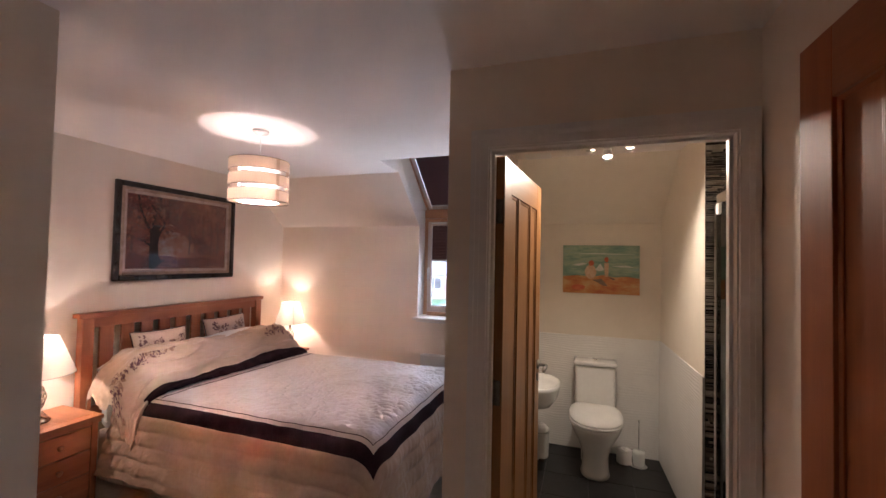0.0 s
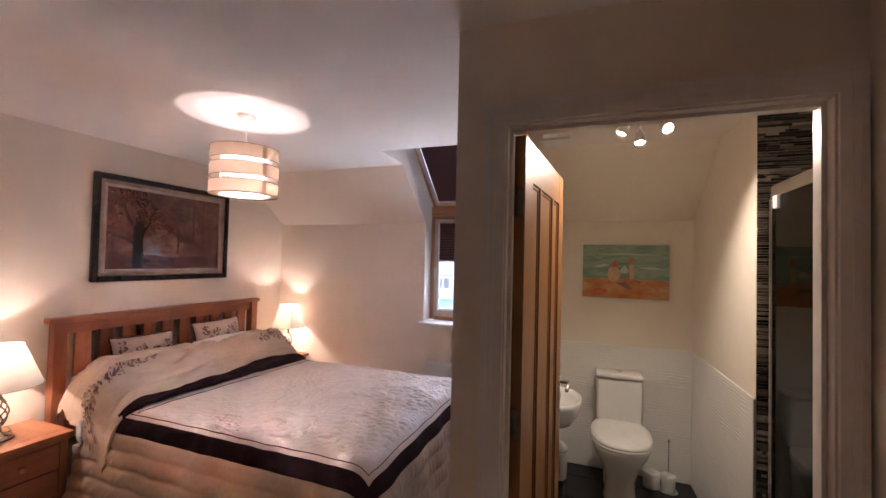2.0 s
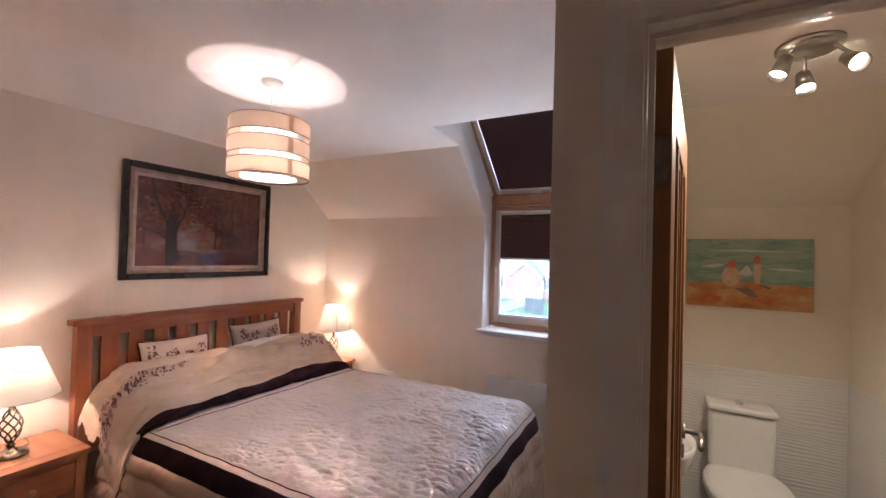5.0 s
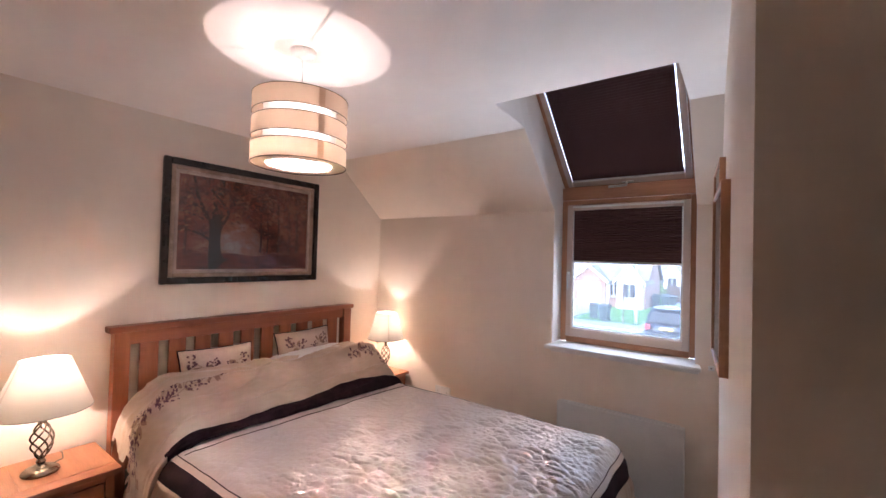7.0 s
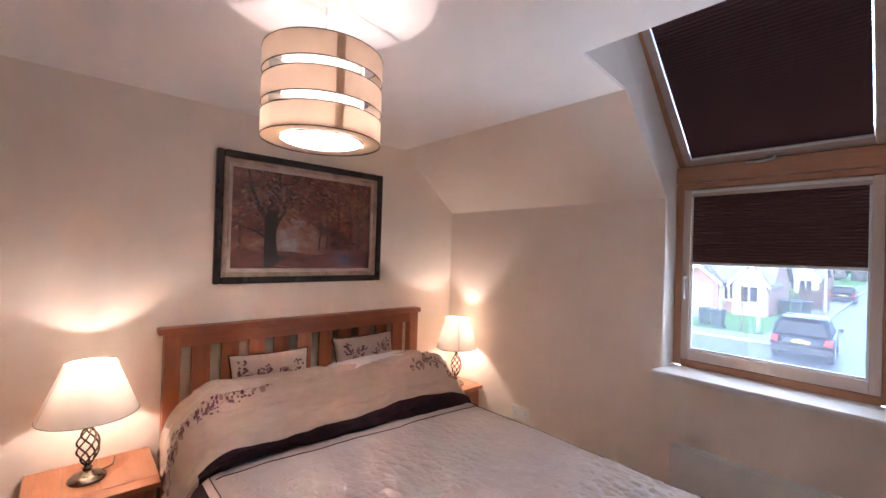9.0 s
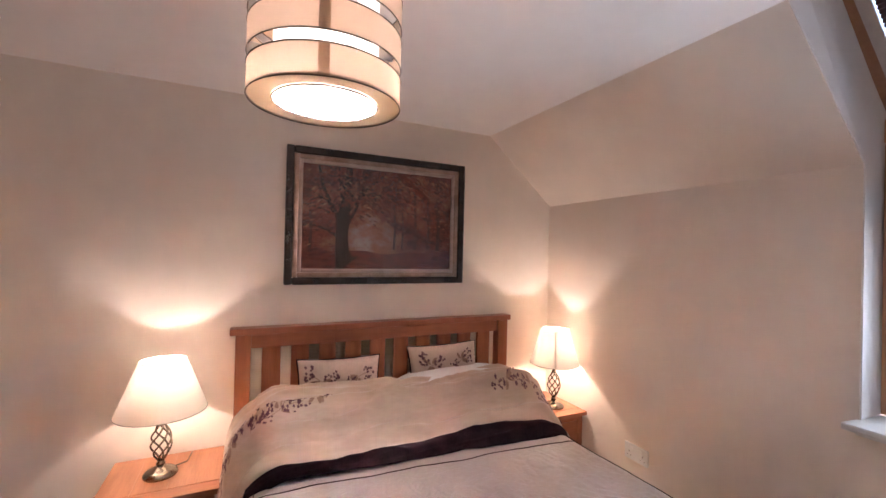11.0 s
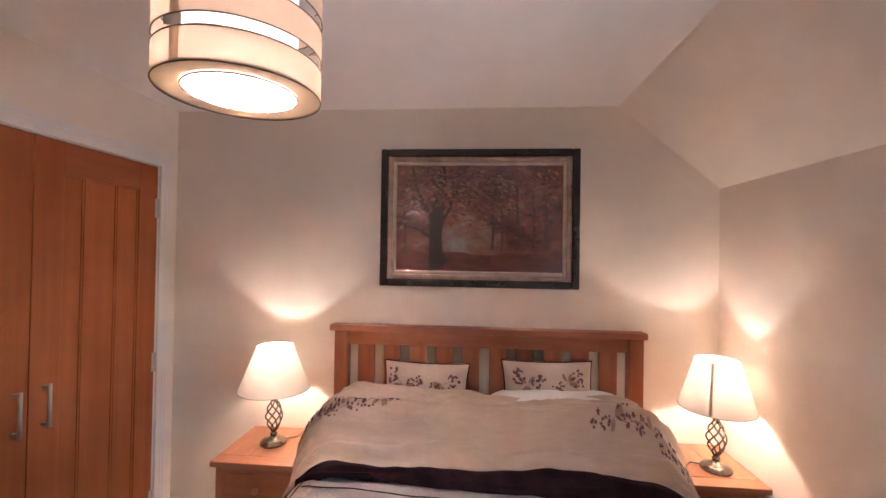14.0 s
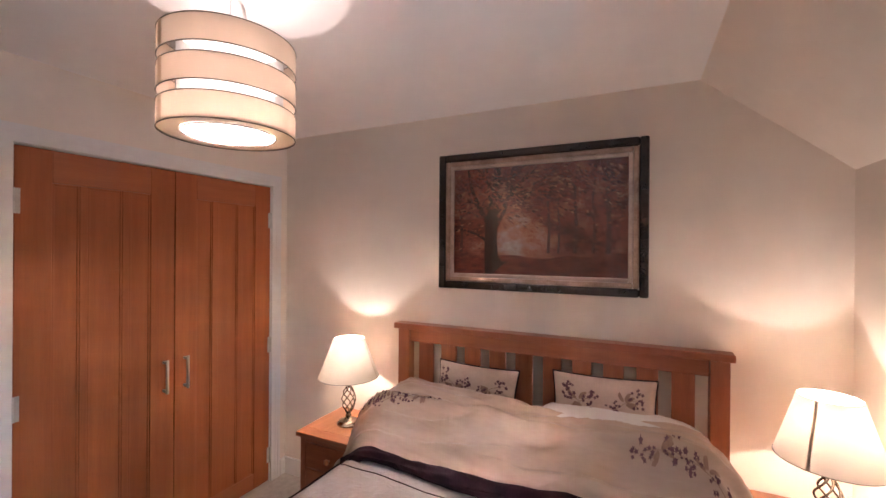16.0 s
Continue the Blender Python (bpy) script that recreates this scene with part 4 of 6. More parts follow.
def sprig(parent, at, path, seed, size=1.0):
    """Embroidery along a path: brown leaves on stems and clusters of small plum blossoms, laid on a surface at(u, v, lift)."""
    rnd = random.Random(seed)
    leaves, berries = new_bm(), new_bm()
    path = [Vector(p) for p in path]
    spans = [(b - a).length for a, b in zip(path, path[1:])]

    def point(d):
        for a, b, n in zip(path, path[1:], spans):
            if d <= n:
                return a.lerp(b, d / n)
            d -= n
        return path[-1]

    def blob(bm, u, v, r, long, turn, lobes, lift):
        n, ring = 15 if lobes else 10, []
        for k in range(n):
            a = 2 * math.pi * k / n
            rr = r * (1 + 0.42 * math.cos(lobes * a)) if lobes else r
            du, dv = rr * long * math.cos(a), rr * math.sin(a) * (1 if lobes else 0.55 + 0.45 * math.cos(a / 2))
            ring.append(bm.verts.new(at(u + du * math.cos(turn) - dv * math.sin(turn), v + du * math.sin(turn) + dv * math.cos(turn), lift)))
        bm.faces.new(ring)

    whole, d, k = sum(spans), 0.0, 0
    while d < whole:
        c = point(d)
        if k % 3 == 1:
            for _ in range(5):
                a = rnd.uniform(0, 6.28)
                off = 0.027 * size
                blob(leaves, c.x + off * math.cos(a), c.y + off * math.sin(a), 0.0135 * size, 1.5, a, 0, 0.0032 + rnd.uniform(0, 0.0006))
        else:
            for _ in range(17):
                q, a = 0.032 * size * math.sqrt(rnd.random()), rnd.uniform(0, 6.28)
                blob(berries, c.x + q * math.cos(a), c.y + q * math.sin(a) * 1.25, rnd.uniform(0.0044, 0.0066) * size, 1.0, rnd.uniform(0, 6.28), 5, 0.0044 + rnd.uniform(0, 0.0008))
        d += 0.052 * size
        k += 1
    for k in range(int(whole / 0.012)):
        a, b = point(k * 0.012), point(k * 0.012 + 0.014)
        w = (b - a).normalized().orthogonal() * 0.0011 * size if (b - a).length > 1e-6 else Vector((0, 0))
        leaves.faces.new([leaves.verts.new(at(p.x, p.y, 0.0028)) for p in (a + w, b + w, b - w, a - w)])
    tagged(part("leaf_embroidery", leaves, MAUVE_STITCH, parent, "mauve brown embroidered leaves"), kind="stuff")
    tagged(part("blossom_embroidery", berries, PLUM_STITCH, parent, "plum embroidered blossoms"), kind="stuff")


ARC = [0.0]
for k in range(200):
    ARC.append(ARC[-1] + (Vector(along((k + 1) / 200)) - Vector(along(k / 200))).length)


def cover(u, v, lift):
    """The cover at u metres along its profile."""
    k = 0
    while k < 199 and ARC[k + 1] < u:
        k += 1
    return turnback_at((k + (u - ARC[k]) / max(1e-6, ARC[k + 1] - ARC[k])) / 200, v, lift)


sprig(turnback, cover, [(0.26, -0.40), (0.31, -0.52), (0.35, -0.66), (0.34, -0.78)], 3, 1.1)
sprig(turnback, cover, [(0.33, -0.82), (0.35, -0.92), (0.41, -1.00), (0.50, -1.05)], 4, 1.2)
sprig(turnback, cover, [(0.28, -0.86), (0.32, -0.96), (0.40, -1.07)], 8, 1.1)
sprig(turnback, cover, [(0.33, 0.46), (0.32, 0.56), (0.36, 0.68), (0.42, 0.78), (0.45, 0.92)], 5, 1.05)


def cushion_mesh(w, h, t, rim=0.0):
    bm = new_bm()
    n = 18
    for sgn in (1, -1):
        rows = []
        for i in range(n + 1):
            u = math.sin(math.pi / 2 * (2 * i / n - 1))
            row = []
            for j in range(n + 1):
                v = math.sin(math.pi / 2 * (2 * j / n - 1))
                pinch = 1 - 0.07 * (1 - v * v) if abs(u) > 0 else 1
                pinch2 = 1 - 0.07 * (1 - u * u)
                z = t / 2 * math.sqrt(max(0, 1 - u ** 4)) * math.sqrt(max(0, 1 - v ** 4)) + 0.004 * noise.noise((u * 2, v * 2, sgn)) * (1 - u * u) * (1 - v * v)
                row.append(bm.verts.new((u * w / 2 * pinch, v * h / 2 * pinch2, sgn * z)))
            rows.append(row)
        for i in range(n):
            for j in range(n):
                bm.faces.new((rows[i][j], rows[i + 1][j], rows[i + 1][j + 1], rows[i][j + 1]))
    bmesh.ops.remove_doubles(bm, verts=bm.verts, dist=1e-4)
    return bm


for y, label in ((4.745, "white cotton pillow under the turned-back cover"), (5.465, "white cotton pillow showing above the cover")):
    p = part("pillow", cushion_mesh(0.36, 0.68, 0.19), COTTON, None, label, True)
    tagged(p, "", "pillow", "bed pillows")
    p.matrix_basis = pose(-3.405, y, 0.735, 0, 4, 0) if y < 5 else pose(-3.425, y, 0.772, 0, 2, 0)


def scatter_cushion(place, turns, seed, w=0.44, h=0.27):
    ob = thing("cushion", "small rose beige cushion with plum flowers and dark edge", "cushion", place, 0, "scatter cushions")
    ob.matrix_basis = pose(*place, *turns)
    part("cover", cushion_mesh(w, h, 0.11), CUSHION_CLOTH, ob, "", True)
    edge = []
    for k in range(64):
        a = k / 64 * 4
        side_, f = int(a), (a % 1) * 2 - 1
        u, v = [(f, -1), (1, f), (-f, 1), (-1, -f)][side_]
        edge.append((u * w / 2 * (1 - 0.07 * (1 - v * v)), v * h / 2 * (1 - 0.07 * (1 - u * u)), 0.0))
    part("edge_trim", tube(new_bm(), edge, 0.0055, 6, True), PLUM, ob, "dark plum edge trim", True)

    def face_at(u, v, lift):
        a, b = 2 * u / w, 2 * v / h
        a, b = max(-0.97, min(0.97, a)), max(-0.97, min(0.97, b))
        return Vector((u * (1 - 0.07 * (1 - b * b)), v * (1 - 0.07 * (1 - a * a)), 0.055 * math.sqrt(1 - a ** 4) * math.sqrt(1 - b ** 4) + lift))

    sprig(ob, face_at, [(-0.16, 0.07), (-0.10, 0.03), (-0.04, 0.06)], seed, 1.2)
    sprig(ob, face_at, [(0.05, 0.01), (0.10, 0.05), (0.17, 0.07)], seed + 1, 1.1)
    sprig(ob, face_at, [(-0.12, -0.06), (0.0, -0.04), (0.10, -0.05)], seed + 2, 0.9)


scatter_cushion((-3.528, 4.812, 0.818), (77, 1, 90), 21, 0.43, 0.29)
scatter_cushion((-3.528, 5.412, 0.846), (77, -1, 90), 31, 0.44, 0.29)


# ---- bedside tables and lamps ----
def bedside(place, w, d, h, label):
    """Front faces +x."""
    ob = thing("bedside_table", label, "bedside table", place, 0, "bedside tables")
    for y0, y1 in ((-0.018, 0.10), (0.1008, 0.225), (0.2258, w + 0.018)):
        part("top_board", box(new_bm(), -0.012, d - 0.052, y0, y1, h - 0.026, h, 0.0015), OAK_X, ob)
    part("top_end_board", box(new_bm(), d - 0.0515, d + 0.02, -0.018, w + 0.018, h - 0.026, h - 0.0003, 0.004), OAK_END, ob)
    for y in (0, w - 0.03):
        part("side_panel", box(new_bm(), 0, d - 0.02, y, y + 0.03, 0.0, h - 0.027, 0.003), OAK_V, ob)
    part("back_panel", box(new_bm(), 0.004, 0.012, 0.03, w - 0.03, 0.05, h - 0.027), OAK_V, ob)
    part("plinth", box(new_bm(), d - 0.05, d - 0.022, 0.03, w - 0.03, 0.0, 0.06, 0.003), OAK_Y, ob)
    for y in (0.0, w - 0.035):
        part("front_post", box(new_bm(), d - 0.020, d, y, y + 0.035, 0.0, h - 0.027, 0.003), OAK_V, ob)
    part("upper_rail", box(new_bm(), d - 0.020, d - 0.002, 0.035, w - 0.035, h - 0.055, h - 0.027, 0.002), OAK_Y, ob)
    span = (h - 0.055 - 0.065) / 3
    for k in range(3):
        z = 0.065 + k * span
        drawer = part("drawer", box(new_bm(), d - 0.018, d + 0.001, 0.039, w - 0.039, z + 0.003, z + span - 0.003, 0.004), OAK_Y, ob)
        knob = lathe(new_bm(), [(0.007, 0), (0.008, 0.008), (0.015, 0.014), (0.016, 0.020), (0.010, 0.027), (0.0005, 0.028)], 20)
        knob.transform(pose(d + 0.001, w / 2, z + span / 2, 0, 90, 0))
        part("knob", knob, OAK_X, drawer, "turned oak knob", True)
    return ob


bedside((W + 0.022, 3.865, 0), 0.40, 0.365, LAMP_A.z, "honey oak three-drawer bedside table beside the wardrobe")
bedside((W + 0.022, 5.915, 0), 0.355, 0.365, LAMP_B.z, "honey oak bedside table in the window corner")


def table_lamp(place, label, radius, twist, seams):
    ob = thing("table_lamp", label, "table lamp", place, twist, "bedside lamps")
    part("base", lathe(new_bm(), [(0.062, 0.0), (0.065, 0.005), (0.063, 0.012), (0.056, 0.016), (0.054, 0.021), (0.038, 0.026), (0.022, 0.034), (0.014, 0.044)], 40), BRASS, ob, "", True)
    part("lower_collar", lathe(new_bm(), [(0.012, 0.044), (0.017, 0.048), (0.018, 0.053), (0.013, 0.058), (0.012, 0.064)], 24), BRASS, ob, "", True)
    for k in range(6):
        pts = []
        for j in range(29):
            f = j / 28
            r = 0.006 + 0.033 * math.sin(math.pi * f) ** 0.8
            a = 2 * math.pi * k / 6 + 3.4 * (f - 0.5)
            pts.append((r * math.cos(a), r * math.sin(a), 0.062 + 0.160 * f))
        part("cage_wire", tube(new_bm(), pts, 0.0037, 7), BRASS, ob, "", True)
    part("upper_collar", lathe(new_bm(), [(0.012, 0.218), (0.016, 0.222), (0.012, 0.227), (0.010, 0.234), (0.014, 0.236), (0.016, 0.30), (0.012, 0.305)], 24), BRASS, ob, "", True)
    r0, r1, z0, z1 = radius, 0.087, 0.276, 0.493
    shade = part("shade", lathe(new_bm(), [(r0, z0), (r1, z1)], 64, cap=False), SHADE, ob, "cream cloth coolie shade", True)
    for r, z in ((r0, z0), (r1, z1)):
        part("rim", tube(new_bm(), [(r * math.cos(a * math.pi / 32), r * math.sin(a * math.pi / 32), z) for a in range(64)], 0.0013, 6, True), WIRE, shade)
    for a in seams:
        a = radians(a)
        bm = new_bm()
        quads = [[(r + 0.001) * math.cos(a + w), (r + 0.001) * math.sin(a + w), z] for r, z, w in ((r0, z0, -0.035), (r0, z0, 0.035), (r1, z1, 0.045), (r1, z1, -0.045))]
        outer = [bm.verts.new(p) for p in quads]
        bm.faces.new(outer)
        part("seam", bm, SEAM, shade)
    bm = tube(new_bm(), [(-r1 * 1.05, 0, z1 - 0.02), (r1 * 1.05, 0, z1 - 0.02)], 0.0015, 6)
    part("shade_carrier", bm, BRASS, ob)
    part("bulb", lathe(new_bm(), [(0.013, 0.305), (0.016, 0.33), (0.020, 0.36), (0.0205, 0.37)], 20), INNER, ob, "", True)
    return ob


table_lamp(LAMP_A, "lit antique brass twisted-cage lamp with cream coolie shade", 0.170, 0, (-75, 105))
table_lamp(LAMP_B, "lit twisted-cage brass lamp with cream shade in the corner", 0.152, 0, (-38, 85, 205))
for base, pts in ((LAMP_A, [(-0.05, 0.04), (-0.08, 0.09), (-0.14, 0.10), (-0.17, 0.10)]), (LAMP_B, [(-0.04, -0.05), (-0.05, -0.09), (0.02, -0.14), (-0.10, -0.15)])):
    flex = thing("lamp_cable", "thin dark lamp cable lying on the bedside table", "cable", base)
    part("flex", tube(new_bm(), [(x, y, 0.004 + 0.006 * (k == 2)) for k, (x, y) in enumerate(pts)], 0.0028, 6), WIRE, flex)

# ---- pendant ----
pendant = thing("pendant_light", "lit drum pendant of beige cloth bands round white diffuser", "ceiling light", PENDANT)
part("ceiling_rose", lathe(new_bm(), [(0.048, 0.0), (0.047, -0.008), (0.040, -0.018), (0.012, -0.026), (0.005, -0.034)], 32), PLASTIC, pendant, "white plastic ceiling rose", True)
part("cord", tube(new_bm(), [(0, 0, -0.03), (0.001, 0, -0.12), (0, 0, -0.215)], 0.003, 8), PLASTIC, pendant)
part("lamp_holder", lathe(new_bm(), [(0.010, -0.195), (0.019, -0.2), (0.020, -0.238), (0.014, -0.242)], 20), PLASTIC, pendant, "", True)
P_TOP, P_R, P_IN = -0.188, 0.171, 0.118
band_h, gap_h = 0.0665, 0.0255
for k in range(3):
    z1 = P_TOP - k * (band_h + gap_h)
    z0 = z1 - band_h
    band = part("band", lathe(new_bm(), [(P_R, z0), (P_R, z1)], 96, cap=False), BAND_CLOTH, pendant, "beige woven cloth band", True)
    for z in (z0, z1):
        part("rim", tube(new_bm(), [(P_R * math.cos(a * math.pi / 48), P_R * math.sin(a * math.pi / 48), z) for a in range(96)], 0.0017, 6, True), WIRE, band)
    bm = lathe(new_bm(), [(P_R + 0.0012, z0), (P_R + 0.0012, z1)], 96, cap=False)
    keep_a = radians(-12)
    bmesh.ops.delete(bm, geom=[f for f in bm.faces if abs(math.atan2(f.calc_center_median().y, f.calc_center_median().x) - keep_a) > 0.05], context="FACES")
    part("seam", bm, BAND_SEAM, band)
low = P_TOP - 3 * band_h - 2 * gap_h
part("inner_drum", lathe(new_bm(), [(P_IN, low + 0.003), (P_IN, P_TOP + 0.002)], 96, cap=False), DRUM, pendant, "white inner drum", True)
part("diffuser", lathe(new_bm(), [(0.0005, low + 0.0055), (P_IN - 0.001, low + 0.0055), (P_IN - 0.001, low + 0.003), (0.0005, low + 0.003)], 64), INNER, pendant, "bright white diffuser disc")
part("diffuser_rim", tube(new_bm(), [(P_IN * math.cos(a * math.pi / 40), P_IN * math.sin(a * math.pi / 40), low + 0.002) for a in range(80)], 0.0026, 6, True), WIRE, pendant)
# Ring added across the gap; its cream stands in for the lit band inside.
part("added_gap_ring", lathe(new_bm(), [(P_IN + 0.003, low + 0.004), (P_R - 0.001, low + 0.004), (P_R - 0.001, low + 0.0055), (P_IN + 0.003, low + 0.0055), (P_IN + 0.003, low + 0.004)], 96, cap=False), RING, pendant, "added cream ring over the lit gap round the diffuser")
for k in range(3):
    a = radians(100 + 120 * k)
    part("spoke", tube(new_bm(), [(0.018 * math.cos(a), 0.018 * math.sin(a), P_TOP - 0.012), (P_IN * math.cos(a), P_IN * math.sin(a), P_TOP - 0.002)], 0.0022, 6), WIRE, pendant)
for k in range(4):
    a = radians(10 + 90 * k)
    for j in range(2):
        zc = P_TOP - band_h - gap_h / 2 - j * (band_h + gap_h)
        bm = box(new_bm(), P_IN, P_R, -0.001, 0.001, zc - 0.02, zc + 0.02)
        bm.transform(Matrix.Rotation(a, 4, "Z"))
        part("strut", bm, STEEL, pendant)


# ---- pictures ----
def picture_paint(name, colours, scale, detail, stretch, centre=None):
    """A painted or printed surface: broad tones with strokes, lighter towards a centre."""
    m, n, l, b = shader(name, colours[0][1], 0.35)
    tc = n.new("ShaderNodeTexCoord")
    mp = n.new("ShaderNodeMapping")
    mp.inputs["Scale"].default_value = stretch
    tex = n.new("ShaderNodeTexNoise")
    tex.inputs["Scale"].default_value, tex.inputs["Detail"].default_value, tex.inputs["Roughness"].default_value = scale, detail, 0.7
    l.new(tc.outputs["Object"], mp.inputs[0])
    l.new(mp.outputs[0], tex.inputs[0])
    value = tex.outputs[0]
    if centre:
        near = n.new("ShaderNodeVectorMath")
        near.operation = "DISTANCE"
        near.inputs[1].default_value = centre[0]
        l.new(tc.outputs["Object"], near.inputs[0])
        mr = n.new("ShaderNodeMapRange")
        mr.inputs[1].default_value, mr.inputs[2].default_value, mr.inputs[3].default_value, mr.inputs[4].default_value = 0.0, centre[1], centre[2], 0.0
        l.new(near.outputs["Value"], mr.inputs[0])
        add = n.new("ShaderNodeMath")
        l.new(value, add.inputs[0])
        l.new(mr.outputs[0], add.inputs[1])
        value = add.outputs[0]
    ramp = n.new("ShaderNodeValToRGB")
    while len(ramp.color_ramp.elements) < len(colours):
        ramp.color_ramp.elements.new(0.5)
    for k, (pos, col) in enumerate(colours):
        ramp.color_ramp.elements[k].position = pos
        ramp.color_ramp.elements[k].color = (*col, 1)
    l.new(value, ramp.inputs[0])
    l.new(ramp.outputs[0], b.inputs["Base Color"])
    return m


def frame_ring(bm, y0, y1, z0, z1, width, x0, x1, bevel=0.004):
    """Four members of a frame in a plane that faces x."""
    box(bm, x0, x1, y0, y0 + width, z0, z1, bevel)
    box(bm, x0, x1, y1 - width, y1, z0, z1, bevel)
    box(bm, x0, x1, y0 + width, y1 - width, z0, z0 + width, bevel)
    box(bm, x0, x1, y0 + width, y1 - width, z1 - width, z1, bevel)
    return bm


autumn = thing("framed_picture", "framed autumn woodland print in black and copper frame", "picture", (W, 5.064, 1.703))
PW, PH = 0.529, 0.370
part("outer_frame", frame_ring(new_bm(), -PW, PW, -PH, PH, 0.040, 0.002, 0.034, 0.010), BLACKWOOD, autumn, "black lacquered outer moulding")
part("inner_frame", frame_ring(new_bm(), -PW + 0.040, PW - 0.040, -PH + 0.040, PH - 0.040, 0.026, 0.002, 0.027, 0.009), COPPER, autumn, "rubbed copper inner moulding")
part("slip", frame_ring(new_bm(), -PW + 0.066, PW - 0.066, -PH + 0.066, PH - 0.066, 0.020, 0.002, 0.021, 0.006), SILVERGILT, autumn, "grey gilt slip")
AW, AH = PW - 0.086, PH - 0.086
FOREST = picture_paint("autumn_wood_print", [(0.30, (0.030, 0.010, 0.009)), (0.43, (0.15, 0.037, 0.025)), (0.53, (0.29, 0.078, 0.046)), (0.64, (0.42, 0.16, 0.095)), (0.80, (0.50, 0.36, 0.32)), (0.95, (0.62, 0.56, 0.56))], 9, 10, (1, 0.8, 1.3), ((0.006, -0.10, -0.12), 0.20, 0.34))
part("print", box(new_bm(), 0.004, 0.008, -AW, AW, -AH, AH), FOREST, autumn, "print of a beech wood in autumn")
BARK = textured("printed_bark", (0.026, 0.011, 0.008), (0.060, 0.026, 0.018), 0.5, 30, bump=0.0)
FAR_BARK = textured("printed_misty_bark", (0.10, 0.036, 0.027), (0.15, 0.058, 0.043), 0.5, 30, bump=0.0)
GROUND = picture_paint("printed_leaf_floor", [(0.3, (0.075, 0.014, 0.010)), (0.5, (0.19, 0.036, 0.022)), (0.7, (0.30, 0.080, 0.046))], 14, 6, (1, 1, 3))


def flat_stroke(bm, pts, x):
    """A tapering stroke (y, z, half width) in the picture's plane."""
    a, b = [], []
    for k, (y, z, w) in enumerate(pts):
        y2, z2, _ = pts[min(k + 1, len(pts) - 1)]
        y1, z1, _ = pts[max(k - 1, 0)]
        d = Vector((y2 - y1, z2 - z1)).normalized()
        a.append(bm.verts.new((x, y - d.y * w, z + d.x * w)))
        b.append(bm.verts.new((x, y + d.y * w, z - d.x * w)))
    for k in range(len(pts) - 1):
        bm.faces.new((a[k], a[k + 1], b[k + 1], b[k]))


def grow(bm, rnd, y, z, angle, length, w, depth, x):
    pts = []
    for k in range(6):
        pts.append((max(-AW, min(AW, y)), max(-AH, min(AH, z)), w * (1 - 0.5 * k / 5)))
        y += length / 5 * math.cos(angle)
        z += length / 5 * math.sin(angle)
        angle += rnd.uniform(-0.16, 0.16)
    flat_stroke(bm, pts, x)
    if depth:
        for _ in range(3):
            k = rnd.randrange(2, 6)
            grow(bm, rnd, pts[k][0], pts[k][1], angle + rnd.choice((-1, 1)) * rnd.uniform(0.3, 0.9), length * rnd.uniform(0.45, 0.75), pts[k][2] * 0.5, depth - 1, x)


bm = new_bm()
bm.faces.new([bm.verts.new((0.0085, y, z)) for y, z in [(-AW, -AH), (AW, -AH), (AW, -0.17)] + [(AW - k * AW / 5, -0.19 - 0.012 * math.sin(k * 1.7)) for k in range(1, 10)] + [(-AW, -0.20)]])
part("leaf_floor", bm, GROUND, autumn)
rnd = random.Random(4)
bm = new_bm()
for y, w, top in ((0.075, 0.008, 0.20), (0.125, 0.006, 0.14), (0.205, 0.010, 0.24), (0.29, 0.007, 0.20), (0.355, 0.012, 0.26), (-0.40, 0.008, 0.10)):
    flat_stroke(bm, [(y, -0.17, w), (y + 0.006, -0.05, w * 0.85), (y - 0.004, top * 0.5, w * 0.7), (y + 0.008, top, w * 0.4)], 0.0088)
tagged(part("far_trunks", bm, FAR_BARK, autumn, "misty far trunks in the print"), kind="stuff")
bm = new_bm()
flat_stroke(bm, [(-0.195, -0.262, 0.085), (-0.215, -0.238, 0.052), (-0.226, -0.19, 0.038), (-0.230, -0.10, 0.034), (-0.226, -0.02, 0.036), (-0.214, 0.06, 0.030), (-0.200, 0.15, 0.024), (-0.192, 0.28, 0.018)], 0.0092)
flat_stroke(bm, [(-0.238, -0.02, 0.016), (-0.290, 0.06, 0.013), (-0.335, 0.16, 0.010), (-0.360, 0.28, 0.006)], 0.0093)
flat_stroke(bm, [(-0.232, -0.12, 0.010), (-0.300, -0.075, 0.007), (-0.380, -0.045, 0.005), (-AW, -0.05, 0.003)], 0.0093)
flat_stroke(bm, [(-0.200, -0.03, 0.010), (-0.155, 0.05, 0.008), (-0.120, 0.16, 0.006), (-0.090, 0.28, 0.004)], 0.0093)
for ang, ln, z in ((1.25, 0.26, 0.02), (1.9, 0.30, 0.05), (2.6, 0.26, -0.02), (0.8, 0.28, 0.02), (2.9, 0.22, 0.06), (0.5, 0.28, 0.08), (0.9, 0.25, 0.14), (2.2, 0.2, 0.16), (0.2, 0.36, 0.12)):
    grow(bm, rnd, -0.214, z, ang, ln, 0.007, 2, 0.0094)
part("tree_shapes", bm, BARK, autumn, "dark beech trunk and boughs in the print")
LEAVES = by_island("printed_autumn_leaves", [(0.22, 0.050, 0.032), (0.36, 0.085, 0.045), (0.42, 0.14, 0.075), (0.11, 0.032, 0.022), (0.52, 0.25, 0.15), (0.29, 0.064, 0.036), (0.075, 0.024, 0.018), (0.18, 0.050, 0.034)], 0.5, bump=0.0)
bm = new_bm()
